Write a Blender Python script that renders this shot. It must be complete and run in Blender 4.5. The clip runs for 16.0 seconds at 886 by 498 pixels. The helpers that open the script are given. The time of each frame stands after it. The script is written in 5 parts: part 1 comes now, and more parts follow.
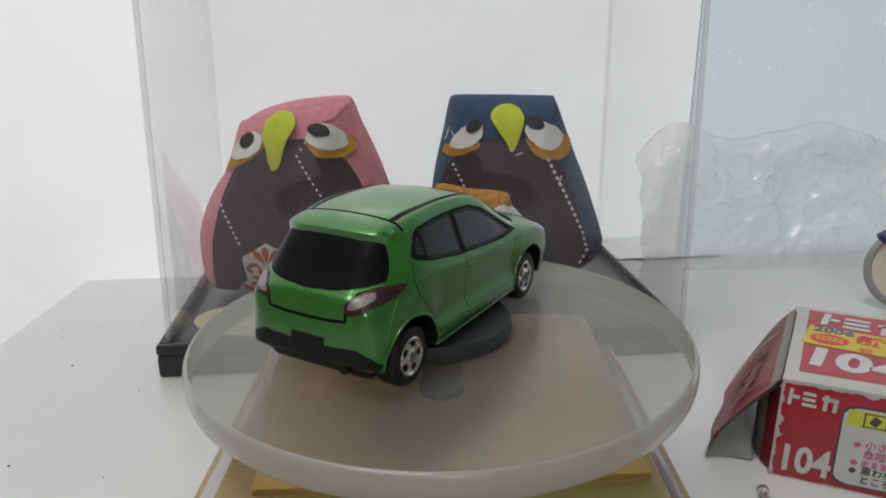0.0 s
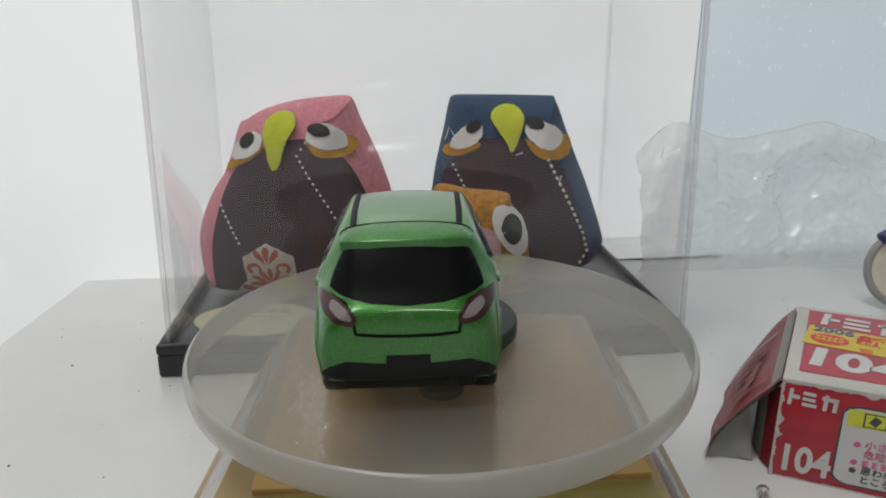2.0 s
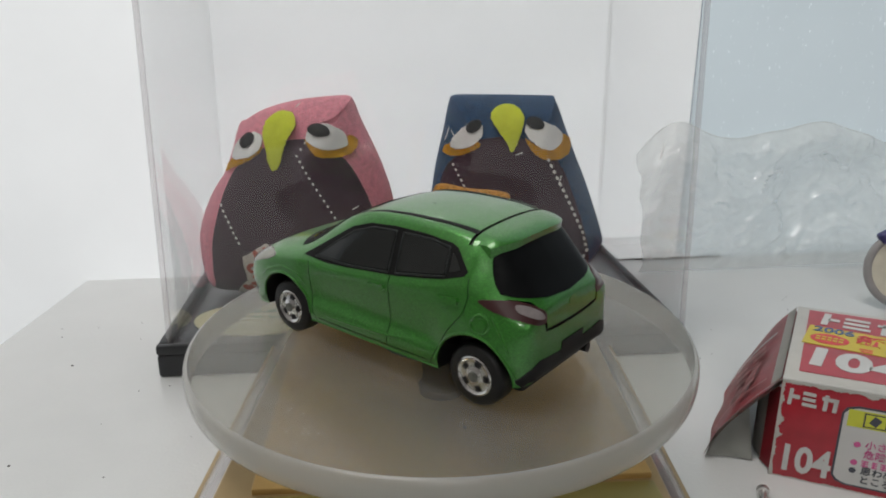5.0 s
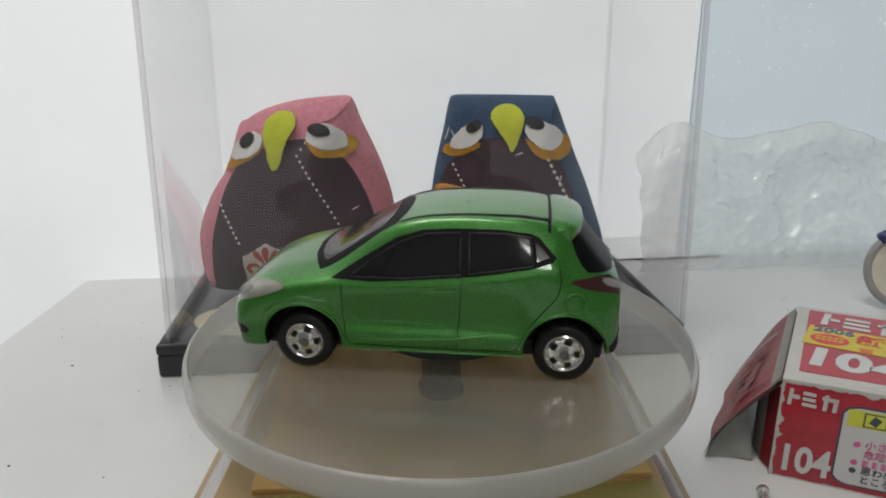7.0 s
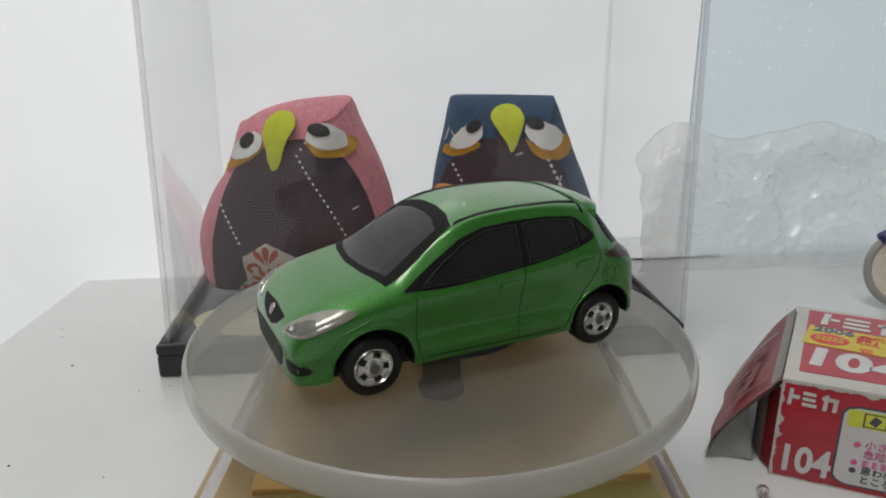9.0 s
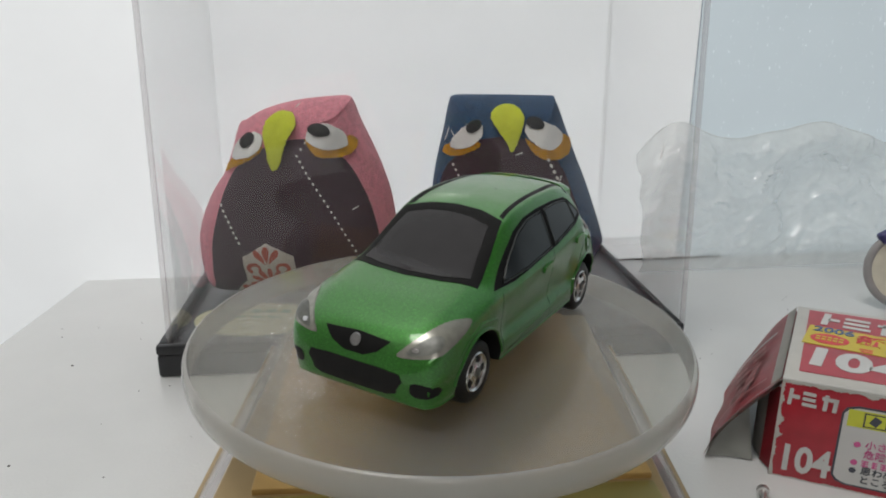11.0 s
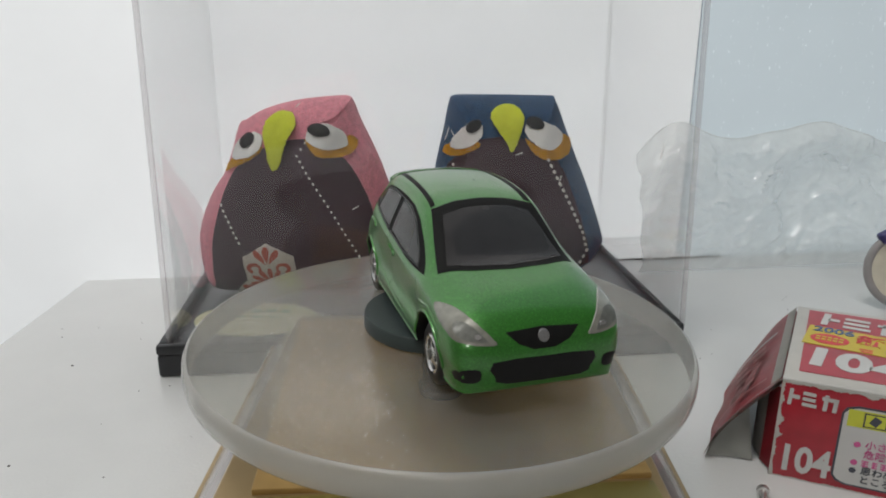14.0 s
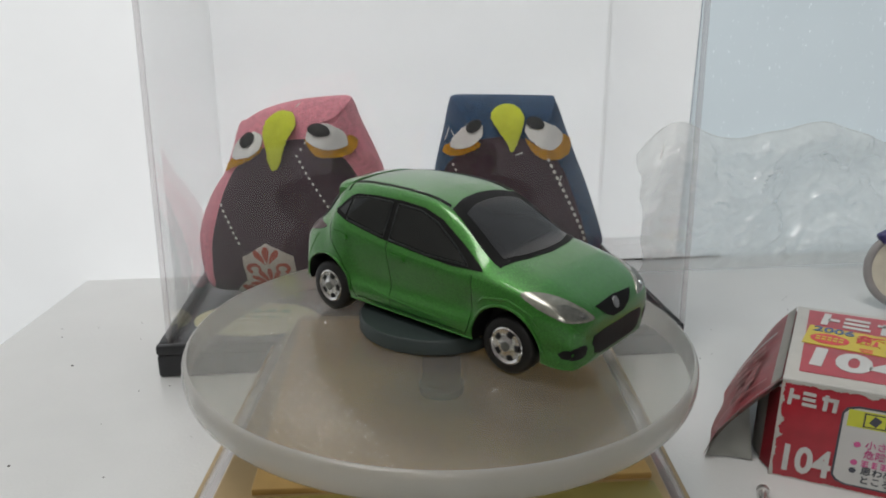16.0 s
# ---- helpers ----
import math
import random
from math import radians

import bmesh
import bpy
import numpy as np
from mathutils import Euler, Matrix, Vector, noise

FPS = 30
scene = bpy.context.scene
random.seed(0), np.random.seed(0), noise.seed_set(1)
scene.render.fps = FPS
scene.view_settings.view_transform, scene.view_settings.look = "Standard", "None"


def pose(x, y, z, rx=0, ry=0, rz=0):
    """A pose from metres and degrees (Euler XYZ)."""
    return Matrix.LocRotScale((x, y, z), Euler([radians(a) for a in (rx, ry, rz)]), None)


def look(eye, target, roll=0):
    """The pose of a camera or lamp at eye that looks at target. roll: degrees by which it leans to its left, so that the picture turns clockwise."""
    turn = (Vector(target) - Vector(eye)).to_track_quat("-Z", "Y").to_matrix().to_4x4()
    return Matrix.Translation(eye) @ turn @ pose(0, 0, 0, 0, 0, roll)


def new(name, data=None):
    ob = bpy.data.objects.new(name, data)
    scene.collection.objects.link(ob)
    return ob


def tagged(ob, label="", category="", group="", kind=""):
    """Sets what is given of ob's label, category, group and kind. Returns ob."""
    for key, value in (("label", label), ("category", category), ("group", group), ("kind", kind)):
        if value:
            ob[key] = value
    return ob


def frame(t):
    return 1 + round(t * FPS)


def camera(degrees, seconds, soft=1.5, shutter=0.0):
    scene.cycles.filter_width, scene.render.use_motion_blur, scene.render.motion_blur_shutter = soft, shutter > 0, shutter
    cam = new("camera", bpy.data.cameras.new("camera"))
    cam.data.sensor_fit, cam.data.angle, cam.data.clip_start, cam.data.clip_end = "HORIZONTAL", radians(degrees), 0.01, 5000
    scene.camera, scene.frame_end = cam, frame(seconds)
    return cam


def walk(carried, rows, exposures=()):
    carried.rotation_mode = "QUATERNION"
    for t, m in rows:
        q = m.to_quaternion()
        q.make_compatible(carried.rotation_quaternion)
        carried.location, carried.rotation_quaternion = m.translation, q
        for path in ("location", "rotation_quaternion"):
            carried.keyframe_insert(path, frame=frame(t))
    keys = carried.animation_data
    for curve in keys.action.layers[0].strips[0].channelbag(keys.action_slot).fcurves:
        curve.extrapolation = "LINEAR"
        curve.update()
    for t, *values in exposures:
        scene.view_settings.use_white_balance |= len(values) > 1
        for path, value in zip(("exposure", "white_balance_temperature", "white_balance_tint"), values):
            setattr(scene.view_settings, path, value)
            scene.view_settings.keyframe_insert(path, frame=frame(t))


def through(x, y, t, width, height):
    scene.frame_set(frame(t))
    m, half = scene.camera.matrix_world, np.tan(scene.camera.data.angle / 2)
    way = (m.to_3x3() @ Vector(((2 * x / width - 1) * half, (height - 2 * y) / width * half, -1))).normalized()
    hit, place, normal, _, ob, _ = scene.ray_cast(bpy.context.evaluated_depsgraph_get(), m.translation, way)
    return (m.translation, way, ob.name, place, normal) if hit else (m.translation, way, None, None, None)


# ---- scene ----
# Units: metres. The turntable's axis stands at the origin, the table top is z = 0.
from mathutils.bvhtree import BVHTree

MM = 0.001

# ---- camera ----
cam = camera(63.42, 16.0, soft=1.9, shutter=0.5)
EYE = pose(0, -0.1184, 0.090, 90 - 17.834, 0, -0.144) @ pose(0, 0, 0, 0, 0, -0.08)
walk(cam, [(0.0, EYE), (16.0, EYE)], exposures=[(0.0, 0.03), (16.0, 0.03)])

# ---- light ----
world = bpy.data.worlds.new("world")
scene.world = world
world.use_nodes = True
world.node_tree.nodes["Background"].inputs[0].default_value = (0.75, 0.87, 1.0, 1)
world.node_tree.nodes["Background"].inputs[1].default_value = 0.3


def area_lamp(name, m, sx, sy, power, colour):
    data = bpy.data.lights.new(name, "AREA")
    data.shape, data.size, data.size_y, data.energy, data.color = "RECTANGLE", sx, sy, power, colour
    ob = new(name, data)
    ob.matrix_world = m
    return ob


# overhead fill, added to balance the brightness; no such lamp is in view
area_lamp("overhead_fill_light", look((-0.42, -0.34, 1.46), (-0.42, -0.34, 0)), 0.7, 0.4, 10.6, (1.0, 0.975, 0.93))
area_lamp("wall_lamp_light", look((0.09, -1.93, 1.34), (0.09, 0, 1.34)), 0.46, 0.26, 8, (1.0, 0.985, 0.96))
# added lamp behind the backdrop and pane, to brighten them from the back
area_lamp("backdrop_fill_light", look((-0.08, 0.44, 0.48), (-0.08, 0.10, 0.45)), 1.0, 1.3, 6.75, (1.0, 0.985, 0.965))


# ---- materials ----
def material(name, colour, rough=0.5, metal=0.0, grain=0.0, scale=300.0, bump=0.0, bump_scale=900.0, coat=0.0,
             sheen=0.0, second=None, second_scale=40.0, spec=0.5, distance=0.0002, crisp=0.0):
    m = bpy.data.materials.new(name)
    m.use_nodes = True
    nt = m.node_tree
    b = nt.nodes["Principled BSDF"]
    b.inputs["Roughness"].default_value = rough
    b.inputs["Metallic"].default_value = metal
    b.inputs["Coat Weight"].default_value = coat
    b.inputs["Coat Roughness"].default_value = 0.09
    b.inputs["Sheen Weight"].default_value = sheen
    b.inputs["Specular IOR Level"].default_value = spec
    tc = nt.nodes.new("ShaderNodeTexCoord")
    second = second or tuple(c * (1 - grain) for c in colour)
    mix = nt.nodes.new("ShaderNodeMix")
    mix.data_type = "RGBA"
    mix.inputs["A"].default_value = (*colour, 1)
    mix.inputs["B"].default_value = (*second, 1)
    n1 = nt.nodes.new("ShaderNodeTexNoise")
    n1.inputs["Scale"].default_value = scale
    n1.inputs["Detail"].default_value = 4
    n2 = nt.nodes.new("ShaderNodeTexNoise")
    n2.inputs["Scale"].default_value = second_scale
    n2.inputs["Detail"].default_value = 5
    add = nt.nodes.new("ShaderNodeMath")
    add.operation = "MULTIPLY"
    ramp = nt.nodes.new("ShaderNodeMapRange")
    ramp.inputs["From Min"].default_value, ramp.inputs["From Max"].default_value = 0.12 + 0.07 * crisp, 0.40 - 0.08 * crisp
    for n in (n1, n2):
        nt.links.new(tc.outputs["Object"], n.inputs["Vector"])
    nt.links.new(n1.outputs["Fac"], add.inputs[0])
    nt.links.new(n2.outputs["Fac"], add.inputs[1])
    nt.links.new(add.outputs[0], ramp.inputs["Value"])
    nt.links.new(ramp.outputs[0], mix.inputs["Factor"])
    nt.links.new(mix.outputs["Result"], b.inputs["Base Color"])
    if bump:
        n3 = nt.nodes.new("ShaderNodeTexNoise")
        n3.inputs["Scale"].default_value = bump_scale
        n3.inputs["Detail"].default_value = 3
        nt.links.new(tc.outputs["Object"], n3.inputs["Vector"])
        bp = nt.nodes.new("ShaderNodeBump")
        bp.inputs["Strength"].default_value = bump
        bp.inputs["Distance"].default_value = distance
        nt.links.new(n3.outputs["Fac"], bp.inputs["Height"])
        nt.links.new(bp.outputs["Normal"], b.inputs["Normal"])
    return m


def clear_plastic(name, tint, milk, milk_colour, rough=0.02, ior=1.45, smear=0.0):
    """Clear plastic: it lets light through straight, mirrors by its Fresnel gloss, and scatters a share of milk."""
    m = bpy.data.materials.new(name)
    m.use_nodes = True
    nt = m.node_tree
    nt.nodes.remove(nt.nodes["Principled BSDF"])
    out = nt.nodes["Material Output"]
    tr = nt.nodes.new("ShaderNodeBsdfTransparent")
    tr.inputs[0].default_value = (*tint, 1)
    df = nt.nodes.new("ShaderNodeBsdfDiffuse")
    df.inputs[0].default_value = (*milk_colour, 1)
    tl = nt.nodes.new("ShaderNodeBsdfTranslucent")
    tl.inputs[0].default_value = (*milk_colour, 1)
    half = nt.nodes.new("ShaderNodeMixShader")
    half.inputs[0].default_value = 0.45
    nt.links.new(df.outputs[0], half.inputs[1])
    nt.links.new(tl.outputs[0], half.inputs[2])
    body = nt.nodes.new("ShaderNodeMixShader")
    body.inputs[0].default_value = milk
    nt.links.new(tr.outputs[0], body.inputs[1])
    nt.links.new(half.outputs[0], body.inputs[2])
    if smear:
        tc = nt.nodes.new("ShaderNodeTexCoord")
        n = nt.nodes.new("ShaderNodeTexNoise")
        n.inputs["Scale"].default_value, n.inputs["Detail"].default_value = 30, 6
        nt.links.new(tc.outputs["Object"], n.inputs["Vector"])
        mr = nt.nodes.new("ShaderNodeMapRange")
        mr.inputs["From Min"].default_value, mr.inputs["From Max"].default_value = 0.35, 0.75
        mr.inputs["To Min"].default_value, mr.inputs["To Max"].default_value = milk, milk + smear
        nt.links.new(n.outputs["Fac"], mr.inputs["Value"])
        nt.links.new(mr.outputs[0], body.inputs[0])
    gl = nt.nodes.new("ShaderNodeBsdfGlossy")
    gl.inputs["Roughness"].default_value = rough
    lw = nt.nodes.new("ShaderNodeLayerWeight")
    lw.inputs["Blend"].default_value = 0.5
    p5 = nt.nodes.new("ShaderNodeMath")
    p5.operation, p5.inputs[1].default_value = "POWER", 5.0
    nt.links.new(lw.outputs["Facing"], p5.inputs[0])
    f0 = ((ior - 1) / (ior + 1)) ** 2
    fr = nt.nodes.new("ShaderNodeMath")
    fr.operation, fr.inputs[1].default_value, fr.inputs[2].default_value = "MULTIPLY_ADD", 1 - f0, f0
    nt.links.new(p5.outputs[0], fr.inputs[0])
    top = nt.nodes.new("ShaderNodeMixShader")
    nt.links.new(fr.outputs[0], top.inputs[0])
    nt.links.new(body.outputs[0], top.inputs[1])
    nt.links.new(gl.outputs[0], top.inputs[2])
    nt.links.new(top.outputs[0], out.inputs["Surface"])
    return m


WHITE_TABLE = material("white_table_laminate", (0.61, 0.622, 0.622), 0.28, spec=0.8, grain=0.06, scale=60, second_scale=12, bump=0.3, bump_scale=1300)
WHITE_WALL = material("white_painted_wall", (0.84, 0.855, 0.86), 0.6, grain=0.04, scale=25, second_scale=8, bump=0.2, bump_scale=260)


def lit_sheet(name, colour, through, grain, scale, rough):
    """A thin sheet that passes a share of the light from behind it."""
    m = material(name, colour, rough, grain=grain, scale=scale, second_scale=scale / 6, bump=0.25, bump_scale=scale * 2)
    nt = m.node_tree
    b = nt.nodes["Principled BSDF"]
    tl = nt.nodes.new("ShaderNodeBsdfTranslucent")
    nt.links.new(b.inputs["Base Color"].links[0].from_socket, tl.inputs[0])
    mix = nt.nodes.new("ShaderNodeMixShader")
    mix.inputs[0].default_value = through
    nt.links.new(b.outputs[0], mix.inputs[1])
    nt.links.new(tl.outputs[0], mix.inputs[2])
    nt.links.new(mix.outputs[0], nt.nodes["Material Output"].inputs["Surface"])
    return m


# the backdrop is made translucent so that the added lamp brightens it
BACKDROP_WHITE = lit_sheet("white_translucent_backdrop", (0.85, 0.86, 0.86), 0.55, 0.05, 30, 0.7)
FROSTED = lit_sheet("frosted_window_pane", (0.55, 0.62, 0.655), 0.50, 0.10, 14, 0.35)


def add_flecks(m, scale, low, colour):
    """Tiny pale flecks scattered over a surface."""
    nt = m.node_tree
    tc = nt.nodes.new("ShaderNodeTexCoord")
    stretch = nt.nodes.new("ShaderNodeMapping")
    stretch.inputs["Scale"].default_value = (1, 1, 0.45)
    n = nt.nodes.new("ShaderNodeTexNoise")
    n.inputs["Scale"].default_value, n.inputs["Detail"].default_value = scale, 3
    nt.links.new(tc.outputs["Object"], stretch.inputs["Vector"])
    nt.links.new(stretch.outputs[0], n.inputs["Vector"])
    mr = nt.nodes.new("ShaderNodeMapRange")
    mr.inputs["From Min"].default_value, mr.inputs["From Max"].default_value = low, low + 0.1
    nt.links.new(n.outputs["Fac"], mr.inputs["Value"])
    mix = nt.nodes.new("ShaderNodeMix")
    mix.data_type = "RGBA"
    b = nt.nodes["Principled BSDF"]
    source = b.inputs["Base Color"].links[0].from_socket
    ends = [k.to_socket for k in source.links]
    nt.links.new(mr.outputs[0], mix.inputs["Factor"])
    nt.links.new(source, mix.inputs["A"])
    mix.inputs["B"].default_value = (*colour, 1)
    for end in ends:
        nt.links.new(mix.outputs["Result"], end)


add_flecks(FROSTED, 1000, 0.66, (0.72, 0.79, 0.82))
# for the unseen room shell; its tone sets how much light bounces back
ROOM_WALL = material("bounce_room_wall", (0.42, 0.40, 0.38), 0.8, grain=0.2, scale=4, second_scale=2)
DARK_SEAM = material("dark_wall_gap", (0.12, 0.11, 0.10), 0.8, grain=0.2)
CAR_GREEN = material("metallic_green_paint", (0.034, 0.192, 0.021), 0.32, 0.4, grain=0.3, scale=4500, second_scale=2500, bump=0.22, bump_scale=4200, coat=0.75, distance=0.00004)
def add_flakes(m, scale, strength, depth):
    """Metal flakes in a paint: a fine cell relief under the smooth clear coat."""
    nt = m.node_tree
    tc = nt.nodes.new("ShaderNodeTexCoord")
    cells = nt.nodes.new("ShaderNodeTexVoronoi")
    cells.inputs["Scale"].default_value = scale
    nt.links.new(tc.outputs["Object"], cells.inputs["Vector"])
    bump = nt.nodes.new("ShaderNodeBump")
    bump.inputs["Strength"].default_value, bump.inputs["Distance"].default_value = strength, depth
    nt.links.new(cells.outputs["Distance"], bump.inputs["Height"])
    b = nt.nodes["Principled BSDF"]
    nt.links.new(bump.outputs["Normal"], b.inputs["Normal"])
    # one flake in six is a lighter green: its sparkle, put into the colour
    pick = nt.nodes.new("ShaderNodeMapRange")
    pick.inputs["From Min"].default_value, pick.inputs["From Max"].default_value = 0.78, 0.95
    split = nt.nodes.new("ShaderNodeSeparateColor")
    nt.links.new(cells.outputs["Color"], split.inputs[0])
    nt.links.new(split.outputs[0], pick.inputs["Value"])
    mix = nt.nodes.new("ShaderNodeMix")
    mix.data_type = "RGBA"
    nt.links.new(pick.outputs[0], mix.inputs["Factor"])
    nt.links.new(b.inputs["Base Color"].links[0].from_socket, mix.inputs["A"])
    mix.inputs["B"].default_value = (0.042, 0.228, 0.026, 1)
    nt.links.new(mix.outputs["Result"], b.inputs["Base Color"])


add_flakes(CAR_GREEN, 6200, 0.35, 0.00007)
# the body green darkened for the seams, their shade put into the colour
SHADED_SEAM_GREEN = material("shaded_seam_green", (0.010, 0.080, 0.008), 0.5, grain=0.2)
BLACK_PAINT = material("satin_black_paint", (0.009, 0.009, 0.009), 0.6, grain=0.3, scale=600, spec=0.12)
# slightly greyer and glossier than the black surround
FRAME_BLACK = material("greyish_black_frame_paint", (0.018, 0.022, 0.021), 0.36, grain=0.3, scale=600, spec=0.4)
BLACK_PLASTIC = material("matt_black_plastic", (0.009, 0.009, 0.0095), 0.5, grain=0.3, scale=500, bump=0.1, spec=0.25)
TYRE = material("black_rubber_plastic_tyre", (0.009, 0.009, 0.009), 0.45, grain=0.3, scale=800, spec=0.35)
CHROME = material("chrome_plating", (0.74, 0.74, 0.74), 0.2, 1.0, grain=0.12, scale=900)
BADGE = material("dull_silver", (0.32, 0.32, 0.32), 0.35, 0.7, grain=0.3, scale=2500)
CAR_GLASS = material("dark_tinted_car_window", (0.010, 0.012, 0.012), 0.07, grain=0.2, spec=0.5)
REAR_GLASS = material("black_rear_window", (0.006, 0.0065, 0.007), 0.35, grain=0.2, spec=0.06)
SCREEN_GLASS = material("grey_tinted_windscreen", (0.018, 0.016, 0.017), 0.12, grain=0.2, spec=0.30)
HEADLAMP = material("silver_headlamp_lens", (0.30, 0.30, 0.26), 0.22, 0.35, grain=0.3, scale=900, coat=0.4)
DARK_SILVER = material("dull_dark_silver", (0.15, 0.155, 0.14), 0.5, 0.3, grain=0.4, scale=1200, coat=0.2)
TAIL_RED = material("dark_red_lamp", (0.038, 0.008, 0.009), 0.35, grain=0.2, coat=0.15)
TAIL_WHITE = material("pale_lamp", (0.21, 0.185, 0.185), 0.4, grain=0.25, scale=1500, coat=0.3)
DISC = clear_plastic("clear_turntable_plastic", (0.80, 0.795, 0.765), 0.15, (0.74, 0.74, 0.72), 0.14, 1.52, 0.06)
DISC_RIM = clear_plastic("milky_turntable_rim", (0.90, 0.90, 0.88), 0.40, (0.76, 0.75, 0.73), 0.2, 1.5)
ACRYLIC = clear_plastic("clear_acrylic_sheet", (0.996, 0.997, 0.997), 0.006, (0.88, 0.88, 0.89), 0.012, 1.49, 0.018)
ACRYLIC_ROD = clear_plastic("solid_acrylic_corner", (0.95, 0.94, 0.945), 0.14, (0.95, 0.92, 0.93), 0.04, 1.7)
BAG = clear_plastic("thin_clear_bag_film", (0.95, 0.952, 0.95), 0.30, (0.90, 0.90, 0.87), 0.14, 1.5, 0.22)
PUCK = material("grey_green_plastic", (0.024, 0.036, 0.036), 0.55, grain=0.2, scale=200)
SPINDLE = material("dark_grey_spindle", (0.010, 0.010, 0.011), 0.25, grain=0.2)
GOLD = material("gold_plastic", (0.56, 0.36, 0.13), 0.34, 0.4, grain=0.18, scale=160, second_scale=30, bump=0.06)
PALE_GOLD = material("pale_gold_plastic", (0.36, 0.26, 0.13), 0.3, 0.3, grain=0.15, scale=200)
OLIVE_GOLD = material("olive_gold_plastic", (0.30, 0.25, 0.06), 0.38, 0.2, grain=0.2, scale=120, second_scale=25, bump=0.06)
MAUVE = material("grey_mauve_plastic", (0.34, 0.305, 0.30), 0.25, 0.1, grain=0.12, scale=120, coat=0.3)
CASE_BLACK = material("black_case_plastic", (0.020, 0.021, 0.024), 0.42, grain=0.3, scale=400, bump=0.1)
CASE_FLOOR = material("grey_case_floor", (0.06, 0.065, 0.075), 0.3, grain=0.2, scale=100)
PINK = material("pink_crepe_cloth", (0.84, 0.30, 0.375), 0.9, grain=0.22, scale=1500, second_scale=800, bump=1.0, bump_scale=1700, sheen=0.2, distance=0.0008, crisp=1.0)
BLUE = material("navy_blue_crepe_cloth", (0.020, 0.080, 0.185), 0.9, grain=0.45, scale=1500, second_scale=800, bump=1.0, bump_scale=1700, sheen=0.15, distance=0.0008, crisp=1.0)
ORANGE = material("mustard_orange_crepe_cloth", (0.62, 0.27, 0.018), 0.9, grain=0.45, scale=1500, second_scale=800, bump=1.0, bump_scale=1700, sheen=0.15, distance=0.0009, crisp=1.0)
PURPLE = material("dark_plum_cloth", (0.054, 0.024, 0.041), 0.85, grain=0.35, scale=700, second_scale=60, bump=0.2, bump_scale=1100, sheen=0.15)
FELT_WHITE = material("white_felt", (0.78, 0.78, 0.76), 0.95, grain=0.1, scale=900, bump=0.5, bump_scale=1500)
FELT_BLACK = material("black_felt", (0.022, 0.024, 0.026), 0.8, grain=0.3, scale=900, bump=0.4)
FELT_YELLOW = material("mustard_felt", (0.76, 0.37, 0.020), 0.95, grain=0.5, scale=2000, second_scale=300, bump=1.0, bump_scale=2400, distance=0.0006)
FELT_LIME = material("lime_yellow_felt", (0.64, 0.70, 0.045), 0.95, grain=0.3, scale=1500, second_scale=250, bump=0.8, bump_scale=2000, distance=0.0004)
THREAD = material("white_thread", (0.72, 0.70, 0.68), 0.9, grain=0.1)
MOTIF_CLOTH = material("cream_brocade", (0.62, 0.57, 0.53), 0.9, grain=0.3, scale=1500, bump=0.6, bump_scale=2200)
MOTIF_RED = material("coral_red_thread", (0.48, 0.12, 0.085), 0.9, grain=0.3, scale=1500, bump=0.6)
PINK_PRINT = material("pink_white_print_cloth", (0.64, 0.40, 0.42), 0.9, grain=0.35, scale=700, bump=0.5)
LABEL_CREAM = material("cream_paper_label", (0.58, 0.56, 0.36), 0.6, grain=0.08)
LABEL_GREEN = material("green_print", (0.05, 0.22, 0.09), 0.6, grain=0.1)
CARD_RED = material("glossy_red_card", (0.40, 0.016, 0.032), 0.3, grain=0.25, scale=250, second_scale=60, coat=0.25)
CARD_WHITE = material("white_card", (0.48, 0.47, 0.44), 0.5, grain=0.12, scale=250, second_scale=60)
CARD_GREY = material("grey_card_inside", (0.50, 0.51, 0.48), 0.85, grain=0.2, scale=300)
FLAP_PINK = material("pale_pink_ink", (0.52, 0.22, 0.22), 0.5, grain=0.35, scale=500, second_scale=200)
# the card's red made paler and pinker, for the glare on the flap
FLAP_GLARE_RED = material("glare_lightened_red_card", (0.45, 0.075, 0.095), 0.35, grain=0.3, scale=300, second_scale=90, coat=0.4)
INK_WHITE = material("white_ink", (0.53, 0.53, 0.52), 0.4, grain=0.05)
INK_YELLOW = material("yellow_ink", (0.56, 0.44, 0.035), 0.4, grain=0.1)
INK_RED = material("red_ink", (0.60, 0.035, 0.05), 0.4, grain=0.1)
INK_BLUE = material("blue_ink", (0.04, 0.10, 0.25), 0.4, grain=0.1)
INK_PINK = material("magenta_ink", (0.58, 0.10, 0.28), 0.4, grain=0.1)
INK_DARK = material("dark_ink", (0.05, 0.055, 0.075), 0.5, grain=0.1)
INK_LIME = material("lime_ink", (0.58, 0.60, 0.05), 0.4, grain=0.1)
STEEL = material("bright_steel", (0.75, 0.75, 0.74), 0.38, 1.0, grain=0.1)
TAPE_GREY = material("grey_plastic_ring", (0.30, 0.29, 0.29), 0.4, grain=0.15)
TAPE_CREAM = material("cream_paper_disc", (0.60, 0.57, 0.47), 0.7, grain=0.15)
NAVY = material("navy_plastic", (0.035, 0.035, 0.14), 0.4, grain=0.2)
SPECK = material("dark_dust", (0.03, 0.03, 0.03), 0.9)


